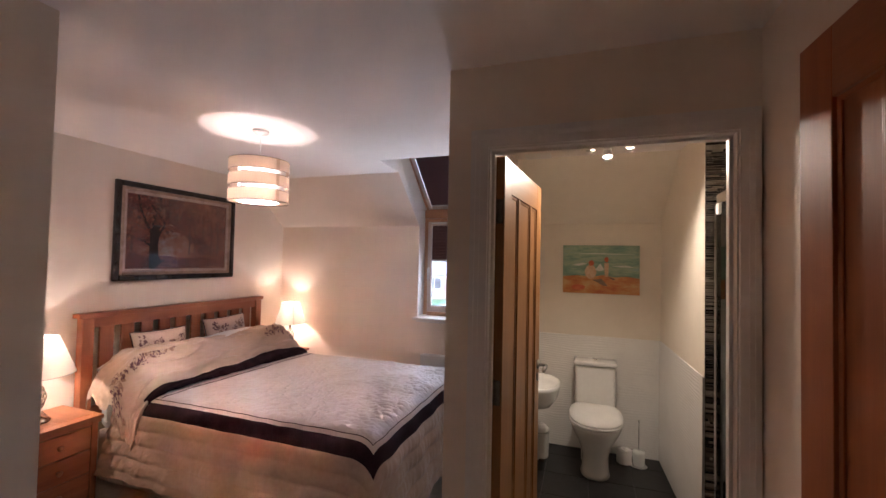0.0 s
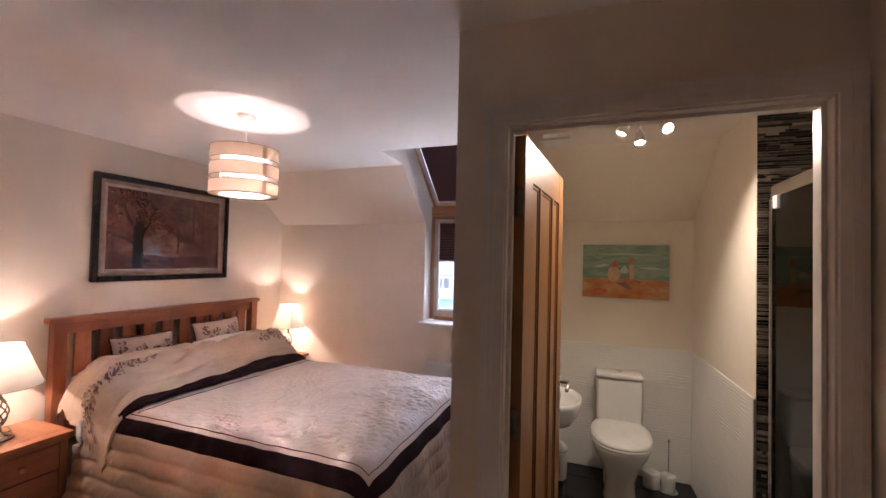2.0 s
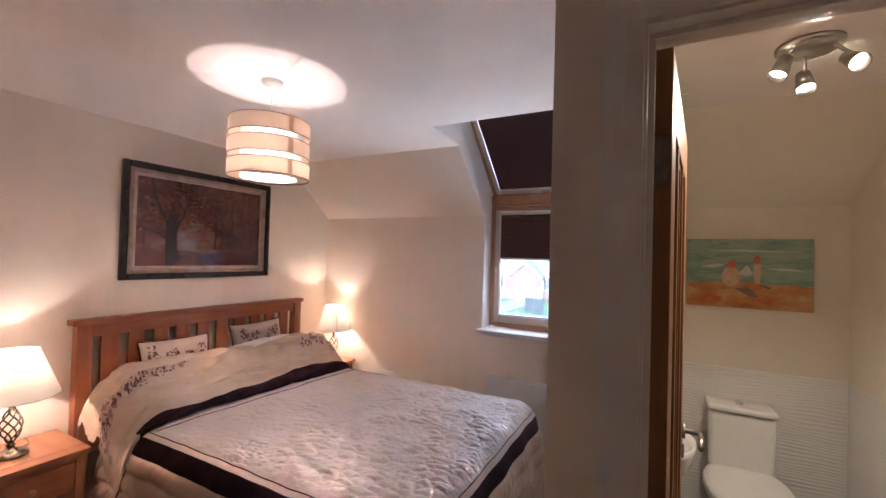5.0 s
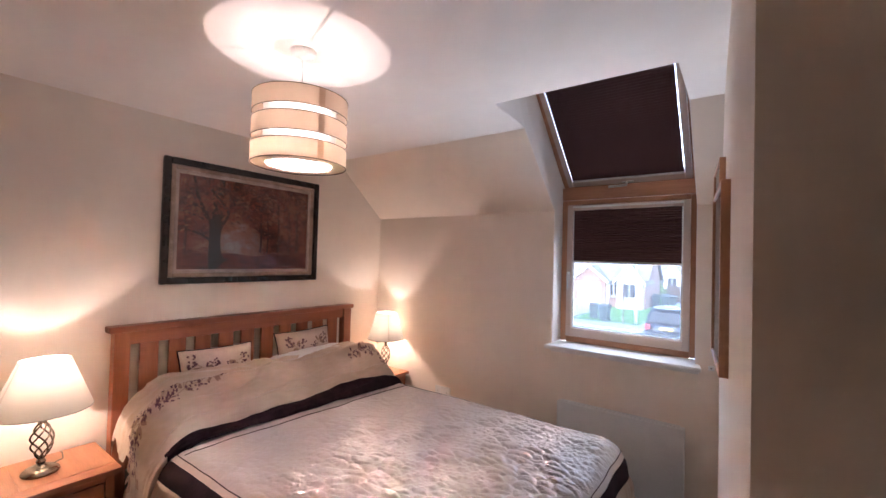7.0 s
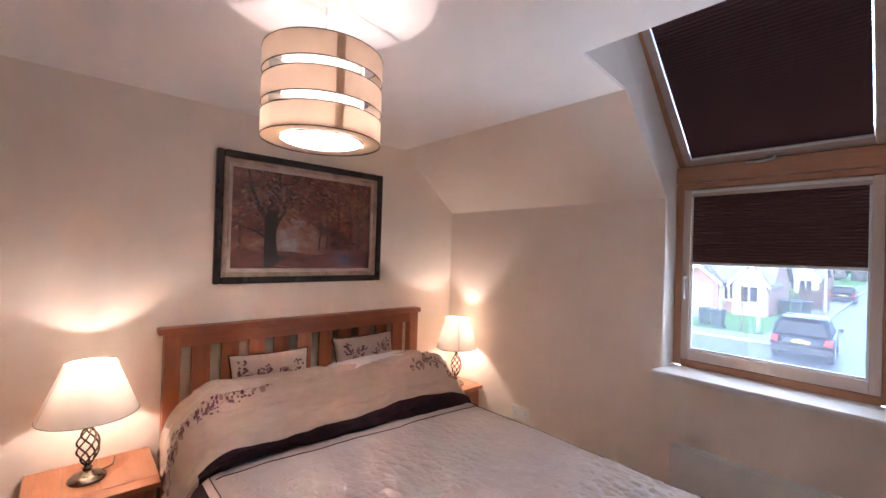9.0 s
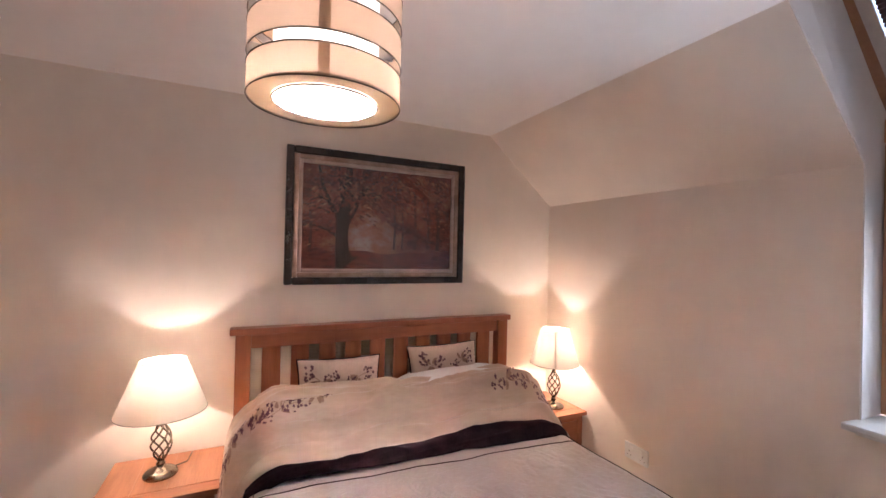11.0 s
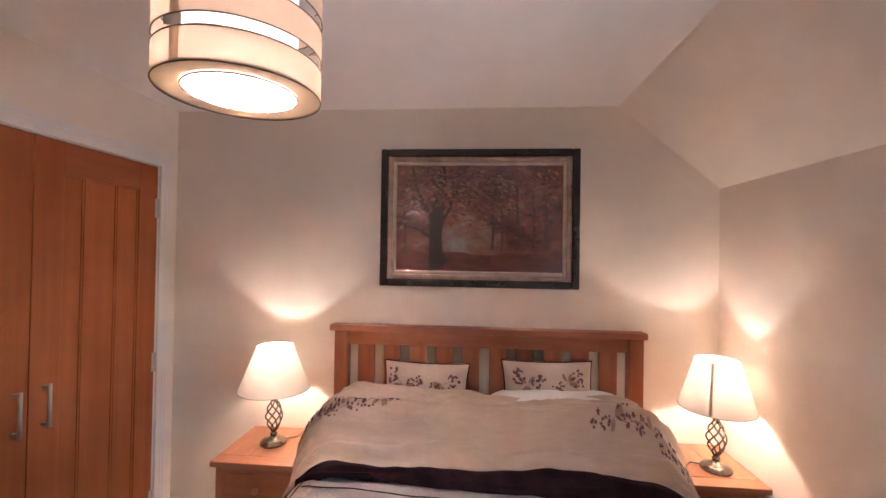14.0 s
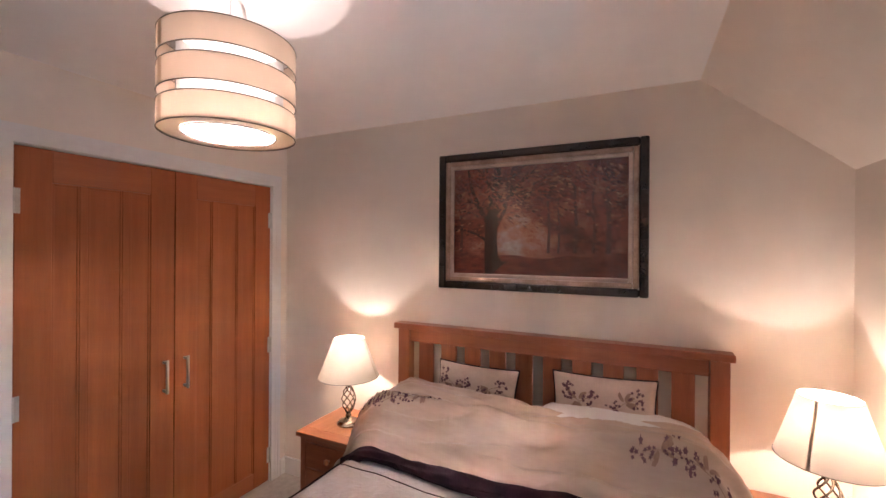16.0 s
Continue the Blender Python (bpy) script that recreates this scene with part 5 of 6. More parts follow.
for k in range(2600):
    y, z = rnd.uniform(-AW + 0.012, AW - 0.012), rnd.triangular(-0.20, AH - 0.010, 0.24)
    if math.hypot((y + 0.10) / 0.13, (z + 0.12) / 0.085) < 1 or (abs(y + 0.225) < 0.034 and z < 0.06):
        continue
    if z < 0.02 and rnd.random() < 0.45 or y < -0.30 and z > 0.14 and rnd.random() < 0.5:
        continue
    r, slope = rnd.uniform(0.0020, 0.0062), rnd.uniform(-0.5, 0.5) + 0.35 * math.copysign(1, -0.225 - y)
    ring = []
    for j in range(7):
        a, q = 2 * math.pi * j / 7, r * rnd.uniform(0.55, 1.25)
        du, dv = 2.0 * q * math.cos(a), 0.7 * q * math.sin(a)
        ring.append(bm.verts.new((0.0096 + k * 4e-7, y + du - slope * dv, z + dv + slope * du)))
    bm.faces.new(ring)
tagged(part("foliage", bm, LEAVES, autumn, "rust red printed foliage"), kind="stuff")
ob = part("glass", box(new_bm(), 0.0125, 0.0145, -AW, AW, -AH, AH), PRINT_GLASS, autumn)
ob.visible_shadow = False


def wall_frame(place, w, h, label, inner, inner_label):
    """A light frame on the partition; its face looks along -x before it is turned."""
    ob = thing("framed_picture", label, "picture", place, 5.2)
    part("outer_frame", frame_ring(new_bm(), -w / 2, w / 2, -h / 2, h / 2, 0.013, -0.026, -0.002, 0.003), PINE_V, ob, "varnished wood frame")
    part("backing", box(new_bm(), -0.018, -0.003, -w / 2 + 0.013, w / 2 - 0.013, -h / 2 + 0.013, h / 2 - 0.013), inner, ob, inner_label)
    g = part("glass", box(new_bm(), -0.0215, -0.0200, -w / 2 + 0.0132, w / 2 - 0.0132, -h / 2 + 0.0132, h / 2 - 0.0132), PANE, ob)
    g.visible_shadow = False


PRINT = picture_paint("pale_print", [(0.35, (0.40, 0.36, 0.32)), (0.6, (0.62, 0.58, 0.52))], 6, 5, (1, 1, 2))
MIRROR = shader("silvered_mirror", (0.85, 0.86, 0.86), 0.02, 1.0)[0]
wall_frame((CORNER - 0.0404 * 0.97 - 0.002, 5.05, 1.50), 0.37, 0.51, "mirror in a varnished wood frame on the partition", MIRROR, "silvered mirror glass")
wall_frame((CORNER - 0.0404 * 1.52 - 0.002, 5.60, 1.69), 0.36, 0.49, "pale framed print on the partition", PRINT, "pale faded print")

# ---- shower room ----
beach = thing("canvas_painting", "frameless beach painting with two plain figure shapes", "painting", (-0.358, WCN, 1.484))
BW, BH = 0.295, 0.199
part("canvas", box(new_bm(), -BW, BW, -0.030, -0.001, -BH, BH, 0.002), picture_paint("painted_green_sea", [(0.30, (0.10, 0.22, 0.19)), (0.45, (0.20, 0.33, 0.25)), (0.56, (0.33, 0.42, 0.30)), (0.68, (0.24, 0.38, 0.36)), (0.85, (0.52, 0.56, 0.45))], 7, 6, (0.8, 1, 3.5)), beach)
SAND = picture_paint("painted_orange_sand", [(0.30, (0.42, 0.10, 0.035)), (0.48, (0.52, 0.22, 0.07)), (0.62, (0.56, 0.36, 0.16)), (0.8, (0.60, 0.50, 0.32))], 6, 6, (1, 1, 2.2))


def daub(name, pts, mat, y=-0.0315, label=""):
    bm = new_bm()
    bm.faces.new([bm.verts.new((x, y, z)) for x, z in pts])
    return part(name, bm, mat, beach, label)


def oval(x, z, rx, rz, n=16):
    return [(x + rx * math.cos(2 * math.pi * k / n), z + rz * math.sin(2 * math.pi * k / n)) for k in range(n)]


daub("sand", [(-BW, -BH), (BW, -BH), (BW, -0.068), (0.20, -0.052), (0.10, -0.062), (0.02, -0.045), (-0.08, -0.060), (-0.18, -0.050), (-BW, -0.062)], SAND)
FLESH = textured("painted_pale_figure", (0.55, 0.34, 0.20), (0.68, 0.52, 0.36), 0.6, 40, bump=0.2)
REDHAT = textured("painted_red_orange", (0.50, 0.09, 0.04), (0.60, 0.18, 0.08), 0.6, 40, bump=0.2)
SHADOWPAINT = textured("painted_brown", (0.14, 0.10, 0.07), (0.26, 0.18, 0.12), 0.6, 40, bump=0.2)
SURF = textured("painted_white_surf", (0.52, 0.55, 0.50), (0.66, 0.68, 0.62), 0.6, 40, bump=0.2)
daub("surf", [(-0.20, 0.128), (-0.05, 0.136), (0.12, 0.131), (0.27, 0.128), (0.12, 0.125), (-0.04, 0.127)], SURF, -0.032)
daub("surf", [(0.09, 0.03), (0.2, 0.036), (0.26, 0.022), (0.16, 0.022)], SURF, -0.032)
daub("surf", [(-0.22, 0.035), (-0.14, 0.055), (-0.10, 0.045), (-0.17, 0.028)], SURF, -0.032)
daub("cast_shade", [(-0.06, -0.085), (0.01, -0.075), (0.06, -0.135), (0.02, -0.13)], SHADOWPAINT, -0.032)
daub("cast_shade", [(0.05, -0.055), (0.12, -0.075), (0.10, -0.085)], SHADOWPAINT, -0.032)
daub("red_patch", oval(-0.17, -0.15, 0.055, 0.022), REDHAT, -0.032)
daub("figure_shape", oval(-0.075, -0.02, 0.045, 0.058), FLESH, -0.0325)
daub("figure_shape", oval(-0.070, 0.052, 0.022, 0.022), REDHAT, -0.033)
daub("figure_shape", [(0.03, 0.055), (0.065, 0.055), (0.062, -0.055), (0.035, -0.055)], FLESH, -0.0325)
daub("figure_shape", oval(0.047, 0.082, 0.016, 0.022), REDHAT, -0.033)
daub("figure_shape", [(-0.04, 0.0), (0.0, 0.05), (0.03, 0.0), (0.0, -0.015)], SURF, -0.0328)


# toilet, built about its middle with its back at y = 0, front towards -y
def oval_loft(bm, rings, n=36):
    """Rings of (centre y, half width, half depth, z)."""
    made = []
    for cy, rx, ry, z in rings:
        row = []
        for k in range(n):
            a = 2 * math.pi * k / n
            sx, sy = math.cos(a), math.sin(a)
            row.append(bm.verts.new((rx * math.copysign(abs(sx) ** 0.85, sx), cy + ry * math.copysign(abs(sy) ** 0.85, sy), z)))
        made.append(row)
    for a, b in zip(made, made[1:]):
        for k in range(n):
            bm.faces.new((a[k], a[(k + 1) % n], b[(k + 1) % n], b[k]))
    bm.faces.new(made[0][::-1])
    bm.faces.new(made[-1])
    return bm


toilet = thing("toilet", "white close-coupled ceramic toilet with lid down", "toilet", (-0.392, WCN - 0.012, -0.008))
part("cistern", box(new_bm(), -0.150, 0.150, -0.165, -0.004, 0.42, 0.728, 0.022), CERAMIC, toilet, "", True)
part("cistern_lid", box(new_bm(), -0.159, 0.159, -0.178, -0.003, 0.731, 0.766, 0.013), CERAMIC, toilet, "", True)
part("flush_button", lathe(new_bm(), [(0.022, 0.766), (0.022, 0.771), (0.018, 0.775)], 24, (0, -0.09, 0)), CHROME, toilet, "chrome flush button", True)
part("pan", oval_loft(new_bm(), [(-0.33, 0.105, 0.16, 0.0), (-0.33, 0.095, 0.15, 0.03), (-0.32, 0.092, 0.16, 0.14), (-0.33, 0.12, 0.20, 0.24), (-0.35, 0.165, 0.245, 0.33), (-0.355, 0.180, 0.258, 0.375), (-0.355, 0.181, 0.258, 0.395)]), CERAMIC, toilet, "", True)
part("pan_back", box(new_bm(), -0.10, 0.10, -0.26, -0.01, 0.0, 0.418, 0.03), CERAMIC, toilet, "", True)
part("seat", oval_loft(new_bm(), [(-0.355, 0.185, 0.262, 0.396), (-0.355, 0.190, 0.267, 0.402), (-0.355, 0.188, 0.265, 0.414)]), PLASTIC, toilet, "", True)
part("lid", oval_loft(new_bm(), [(-0.352, 0.186, 0.263, 0.416), (-0.352, 0.190, 0.266, 0.422), (-0.352, 0.184, 0.260, 0.434), (-0.350, 0.15, 0.22, 0.440)]), PLASTIC, toilet, "white plastic lid", True)
for x in (-0.07, 0.07):
    part("hinge", tube(new_bm(), [(x - 0.02, -0.10, 0.428), (x + 0.02, -0.10, 0.428)], 0.011, 12), CHROME, toilet, "", True)

brush = thing("toilet_brush", "white toilet brush pot with thin chrome handle", "toilet brush", (-0.075, 6.03, -0.006))
part("tray", lathe(new_bm(), [(0.060, 0.0), (0.062, 0.006), (0.055, 0.008)], 32), CHROME, brush, "", True)
part("pot", lathe(new_bm(), [(0.040, 0.008), (0.043, 0.02), (0.045, 0.10), (0.042, 0.115), (0.012, 0.12)], 32), CERAMIC, brush, "", True)
part("handle", tube(new_bm(), [(0, 0, 0.12), (0.001, 0, 0.30), (0.002, 0, 0.335)], 0.004, 8), CHROME, brush)
part("knob", lathe(new_bm(), [(0.003, 0.33), (0.009, 0.335), (0.010, 0.345), (0.003, 0.352)], 16), CHROME, brush, "", True)
roll = thing("toilet_roll", "spare white toilet roll standing behind the toilet", "toilet roll", (-0.175, 6.055, -0.006))
part("paper", lathe(new_bm(), [(0.052, 0.0), (0.055, 0.004), (0.055, 0.096), (0.052, 0.1), (0.02, 0.1), (0.02, 0.085)], 32), COTTON, roll, "", True)

basin = thing("wash_basin", "small white wall-hung ceramic basin with chrome tap", "basin", (-0.935, 5.56, 0.60))
bm = new_bm()
rings = []
for r, z in ((0.06, -0.09), (0.13, -0.07), (0.19, -0.01), (0.215, 0.06), (0.218, 0.085), (0.205, 0.088), (0.185, 0.05), (0.12, -0.03), (0.03, -0.05)):
    rings.append([bm.verts.new((max(-0.0, 0.14 + 0.62 * r * 1.05 * math.cos(2 * math.pi * k / 40) + 0.02), r * math.sin(2 * math.pi * k / 40), z)) for k in range(40)])
for a, b in zip(rings, rings[1:]):
    for k in range(40):
        bm.faces.new((a[k], a[(k + 1) % 40], b[(k + 1) % 40], b[k]))
bm.faces.new(rings[0][::-1])
bm.faces.new(rings[-1])
part("bowl", bm, CERAMIC, basin, "", True)
part("wall_block", box(new_bm(), -0.02, 0.08, -0.12, 0.12, -0.06, 0.085, 0.015), CERAMIC, basin, "", True)
part("tap", tube(new_bm(), [(0.045, 0, 0.085), (0.045, 0, 0.15), (0.06, 0, 0.165), (0.13, 0, 0.15)], 0.012, 12), CHROME, basin, "chrome mixer tap", True)
part("trap_pipe", tube(new_bm(), [(0.12, 0, -0.08), (0.12, 0, -0.25), (0.05, 0, -0.28), (-0.03, 0, -0.28)], 0.018, 12), CHROME, basin, "chrome waste pipe", True)
bin_ = thing("pedal_bin", "small white round-topped pedal bin on the floor", "bin", (-0.82, 5.93, -0.006))
part("drum", lathe(new_bm(), [(0.080, 0.0), (0.085, 0.01), (0.088, 0.19), (0.086, 0.2)], 36), PLASTIC, bin_, "", True)
part("lid", lathe(new_bm(), [(0.089, 0.2), (0.088, 0.215), (0.07, 0.235), (0.03, 0.247), (0.001, 0.249)], 36), PLASTIC, bin_, "", True)
part("pedal", box(new_bm(), 0.02, 0.06, -0.105, -0.075, 0.004, 0.012, 0.002), WIRE, bin_)

# three spots on one plate, extractor grille
spots = thing("spot_cluster", "three-way chrome ceiling spotlight, lit", "ceiling light", SPOT)
part("plate", lathe(new_bm(), [(0.095, -0.001), (0.095, -0.012), (0.085, -0.02), (0.0005, -0.022)], 40), STEEL, spots, "", True)
for base, eye, aim in SPOT_HEADS:
    part("stem", tube(new_bm(), [(base[0], base[1], -0.02), (eye[0] * 0.95, eye[1] * 0.95, eye[2] * 0.7), eye], 0.006, 8), STEEL, spots)
    turn = look((0, 0, 0), aim)
    bm = lathe(new_bm(), [(0.012, 0.045), (0.022, 0.04), (0.026, 0.0), (0.031, -0.035), (0.029, -0.035), (0.022, -0.012)], 24, cap=False)
    bm.transform(Matrix.Translation(eye) @ turn)
    head = part("head", bm, STEEL, spots, "chrome spot head", True)
    bm = lathe(new_bm(), [(0.024, -0.018), (0.0005, -0.014)], 24)
    bm.transform(Matrix.Translation(eye) @ turn)
    glow, gn, gl, gb = shader("lit_halogen_lens", (1, 0.95, 0.85), 0.2)
    gb.inputs["Emission Color"].default_value, gb.inputs["Emission Strength"].default_value = (1, 0.88, 0.68, 1), 2
    part("lens", bm, glow, head, "glowing halogen lens", True)
fan = thing("extractor_fan", "white plastic extractor grille on the ceiling", "fan", (-0.79, 5.36, TOP))
part("housing", box(new_bm(), -0.08, 0.08, -0.08, 0.08, -0.028, -0.001, 0.006), PLASTIC, fan)
part("cover", box(new_bm(), -0.085, 0.085, -0.085, 0.085, -0.046, -0.034, 0.004), PLASTIC, fan)

# shower
shower = thing("shower_enclosure", "shower with framed glass door and white tray", "shower", (0.165, 5.105, 0))
part("tray", box(new_bm(), 0.0, 0.87, -0.90, -0.012, -0.012, 0.06, 0.012), CERAMIC, shower, "white shower tray")
part("wall_profile", box(new_bm(), 0.004, 0.030, -0.050, -0.012, 0.06, 1.85, 0.003), CHROME, shower, "chrome wall profile")
part("wall_profile", box(new_bm(), 0.004, 0.030, -0.90, -0.865, 0.06, 1.85, 0.003), CHROME, shower, "chrome wall profile")
part("top_rail", box(new_bm(), 0.0, 0.034, -0.90, -0.012, 1.85, 1.905, 0.004), CHROME, shower, "chrome top rail")
part("bottom_rail", box(new_bm(), 0.002, 0.032, -0.865, -0.05, 0.061, 0.085, 0.003), CHROME, shower, "chrome bottom rail")
for y0, y1, x in ((-0.47, -0.05, 0.010), (-0.865, -0.44, 0.020)):
    g = part("glass_panel", box(new_bm(), x, x + 0.005, y0, y1, 0.085, 1.85), SHOWER_GLASS, shower, "clear safety glass")
    g.visible_shadow = False
    part("glass_edge", box(new_bm(), x - 0.004, x + 0.009, y1 - 0.012, y1, 0.085, 1.85, 0.002), CHROME, shower)
part("roller", box(new_bm(), -0.012, 0.004, -0.17, -0.125, 1.795, 1.852, 0.006), PLASTIC, shower, "grey roller bracket")

# wave tiles on the lower walls: real ridges
def wave_panel(length, height, seed):
    bm = new_bm()
    nx, nz = int(length / 0.022), int(height / 0.0042)
    rows = []
    for j in range(nz + 1):
        z = height * j / nz
        row = []
        for i in range(nx + 1):
            x = length * i / nx
            ph = z / 0.0185 + 1.1 * noise.noise((x * 3.2, z * 7, seed)) + 0.5 * noise.noise((x * 9, z * 11, seed + 4))
            d = (0.0016 + 0.0022 * abs(noise.noise((x * 4, z * 14, seed + 9)))) * (0.5 + 0.5 * math.sin(2 * math.pi * ph)) ** 0.8 if 0 < j < nz else 0.0
            row.append(bm.verts.new((x, -0.008 - d, z)))
        rows.append(row)
    for j in range(nz):
        for i in range(nx):
            bm.faces.new((rows[j][i], rows[j][i + 1], rows[j + 1][i + 1], rows[j + 1][i]))
    box(bm, 0, length, -0.008, -0.0005, 0, height)
    return bm


TILE_H = 0.932
wp = wave_panel(1.075, TILE_H, 1.0)
wp.transform(Matrix.Translation((-0.985, WCN, 0)))
structure("wall_tiles_back", wp, WHITE_TILE, "white wave-textured wall tiles behind the toilet", "wall tiles", True)
wall_len = math.hypot(0.0435, WCN - 5.112)
wp = wave_panel(wall_len - 0.012, TILE_H, 7.0)
wp.transform(Matrix.Translation((0.0935, WCN, 0)) @ Matrix.Rotation(-math.pi / 2 + math.atan2(0.0435, WCN - 5.112), 4, "Z") @ Matrix.Translation((0.012, 0, 0)))
structure("wall_tiles_east", wp, WHITE_TILE, "white wave-textured wall tiles on the side wall", "wall tiles", True)
strip("tile_edge_trim", "dark steel edge trim where tiles meet mosaic", "trim", (0.127, 0.137, 5.104, 5.116, 0, TILE_H), mat=STEEL, bevel=0.001)

# ---- outside, seen through the casement ----
G = -2.4
GRASS = textured("wet_lawn", (0.045, 0.105, 0.030), (0.08, 0.16, 0.05), 0.95, 0.8, bump=0.6, bump_scale=20, distance=0.03, spec=0.05)
ASPHALT = textured("wet_asphalt", (0.045, 0.046, 0.05), (0.075, 0.077, 0.082), 0.45, 1.5, bump=0.3, bump_scale=60, distance=0.01)
SLAB = textured("grey_paving", (0.10, 0.10, 0.105), (0.16, 0.16, 0.165), 0.75, 2, bump=0.2, bump_scale=30)
KERB = textured("concrete_kerb", (0.18, 0.18, 0.18), (0.26, 0.26, 0.26), 0.8, 4, bump=0.2)
BRICK = textured("red_brown_brick", (0.15, 0.08, 0.055), (0.25, 0.14, 0.095), 0.85, 5, (1, 1, 4), 0.4, 25)
RENDER_WHITE = textured("white_harling", (0.36, 0.37, 0.38), (0.46, 0.47, 0.48), 0.9, 2, bump=0.5, bump_scale=60)
ROOF = textured("grey_roof_tiles", (0.10, 0.09, 0.09), (0.17, 0.155, 0.15), 0.8, 3, (1, 6, 6), 0.5, 30)
CARPAINT = textured("dark_car_paint", (0.010, 0.011, 0.016), (0.016, 0.017, 0.024), 0.2, 2, bump=0.0)
DARKGLASS = textured("dark_car_glass", (0.01, 0.012, 0.014), (0.02, 0.022, 0.025), 0.30, 2, bump=0.0, spec=0.12)
RUBBER = textured("black_rubber", (0.012, 0.012, 0.012), (0.02, 0.02, 0.02), 0.8, 20, bump=0.1)
REDLENS = textured("red_lamp_lens", (0.32, 0.02, 0.015), (0.45, 0.04, 0.03), 0.15, 20, bump=0.0)
PLATE = textured("yellow_number_plate", (0.62, 0.42, 0.04), (0.70, 0.48, 0.05), 0.4, 10, bump=0.0)
BINGREY = textured("dark_green_bin_plastic", (0.012, 0.022, 0.020), (0.022, 0.036, 0.033), 0.5, 6, bump=0.1)
HEDGE = leafy("hedge_leaves", (0.09, 0.13, 0.035))
FENCE = textured("dark_stained_boards", (0.05, 0.028, 0.02), (0.09, 0.05, 0.035), 0.8, 4, (9, 9, 0.5), 0.2)
WOODS = leafy("bare_far_woods", (0.10, 0.09, 0.07))
GALV = textured("galvanised_pole", (0.36, 0.37, 0.37), (0.46, 0.47, 0.47), 0.5, 6, bump=0.05, metal=0.5)

structure("ground", box(new_bm(), -2000, 2000, 6.9, 3000, G - 1, G), GRASS, "wet green lawns and verges", "ground")
structure("road", box(new_bm(), -90, 90, 12.5, 28.8, G - 0.5, G + 0.02), ASPHALT, "wet grey asphalt street", "road")
structure("side_road", box(new_bm(), -4.3, 2.4, 28.8, 140, G - 0.5, G + 0.021), ASPHALT, "wet grey asphalt side street", "road")
structure("pavement", box(new_bm(), -90, -4.5, 29.0, 31.0, G - 0.5, G + 0.12), SLAB, "grey pavement beside the street", "pavement")
structure("pavement_side", box(new_bm(), -5.9, -4.5, 31.0, 120, G - 0.5, G + 0.12), SLAB, "grey pavement along the side street", "pavement")
structure("driveway", box(new_bm(), -12.6, -10.4, 31.0, 40.0, G - 0.5, G + 0.06), SLAB, "grey paved driveway to a garage", "pavement")
strip("kerb", "concrete kerb edging the pavement", "kerb", (-90, -4.5, 28.86, 29.0, G - 0.4, G + 0.14), (-4.5, -4.36, 28.86, 120, G - 0.4, G + 0.14), mat=KERB, bevel=0.02)
structure("wall_house_below", box(new_bm(), -6, 3, 6.3, 6.6, G - 0.5, -0.01), RENDER_WHITE, "white harled house wall below the window", "wall")


def gable_block(house, x0, x1, y0, y1, eaves, ridge, wall_mat, along_x=True):
    """Walls and a pitched roof; the ridge runs along x or along y."""
    bm = new_bm()
    if along_x:
        prism(bm, [(y0, G), (y1, G), (y1, eaves), ((y0 + y1) / 2, ridge), (y0, eaves)], x0, x1, "x")
    else:
        prism(bm, [(x0, G), (x1, G), (x1, eaves), ((x0 + x1) / 2, ridge), (x0, eaves)], y0, y1, "y")
    part("wall", bm, wall_mat, house)
    bm, t, o = new_bm(), 0.16, 0.3
    if along_x:
        m = (y0 + y1) / 2
        k = (ridge - eaves) / (m - y0)
        prism(bm, [(y0 - o, eaves - o * k + 0.02), (m, ridge + 0.02), (y1 + o, eaves - o * k + 0.02), (y1 + o, eaves - o * k + t), (m, ridge + t), (y0 - o, eaves - o * k + t)], x0 - o, x1 + o, "x")
    else:
        m = (x0 + x1) / 2
        k = (ridge - eaves) / (m - x0)
        prism(bm, [(x0 - o, eaves - o * k + 0.02), (m, ridge + 0.02), (x1 + o, eaves - o * k + 0.02), (x1 + o, eaves - o * k + t), (m, ridge + t), (x0 - o, eaves - o * k + t)], y0 - o, y1, "y")
        bm2 = new_bm()
        for a, b in (((x0 - o, eaves - o * k), (m, ridge)), ((m, ridge), (x1 + o, eaves - o * k))):
            prism(bm2, [a, b, (b[0], b[1] + 0.2), (a[0], a[1] + 0.2)], y0 - o - 0.05, y0 - o - 0.003, "y")
        part("bargeboard", bm2, GLOSSWHITE, house, "white bargeboards")
    return part("roof", bm, ROOF, house)


def house_window(house, x, y, z, w, h):
    win = part("window", frame_y(x, y, z, w, h), GLOSSWHITE, house, "white framed window")
    part("pane", box(new_bm(), x - w / 2 + 0.07, x + w / 2 - 0.07, y - 0.035, y - 0.02, z + 0.07, z + h - 0.07), DARKGLASS, win)
    part("sill", box(new_bm(), x - w / 2 - 0.08, x + w / 2 + 0.08, y - 0.14, y - 0.001, z - 0.1, z - 0.002, 0.01), KERB, win)


def frame_y(x, y, z, w, h):
    bm = new_bm()
    for b in ((x - w / 2, x - w / 2 + 0.07, z, z + h), (x + w / 2 - 0.07, x + w / 2, z, z + h), (x - w / 2 + 0.07, x + w / 2 - 0.07, z, z + 0.07), (x - w / 2 + 0.07, x + w / 2 - 0.07, z + h - 0.07, z + h), (x - 0.03, x + 0.03, z + 0.07, z + h - 0.07)):
        box(bm, b[0], b[1], y - 0.06, y - 0.001, b[2], b[3], 0.01)
    return bm


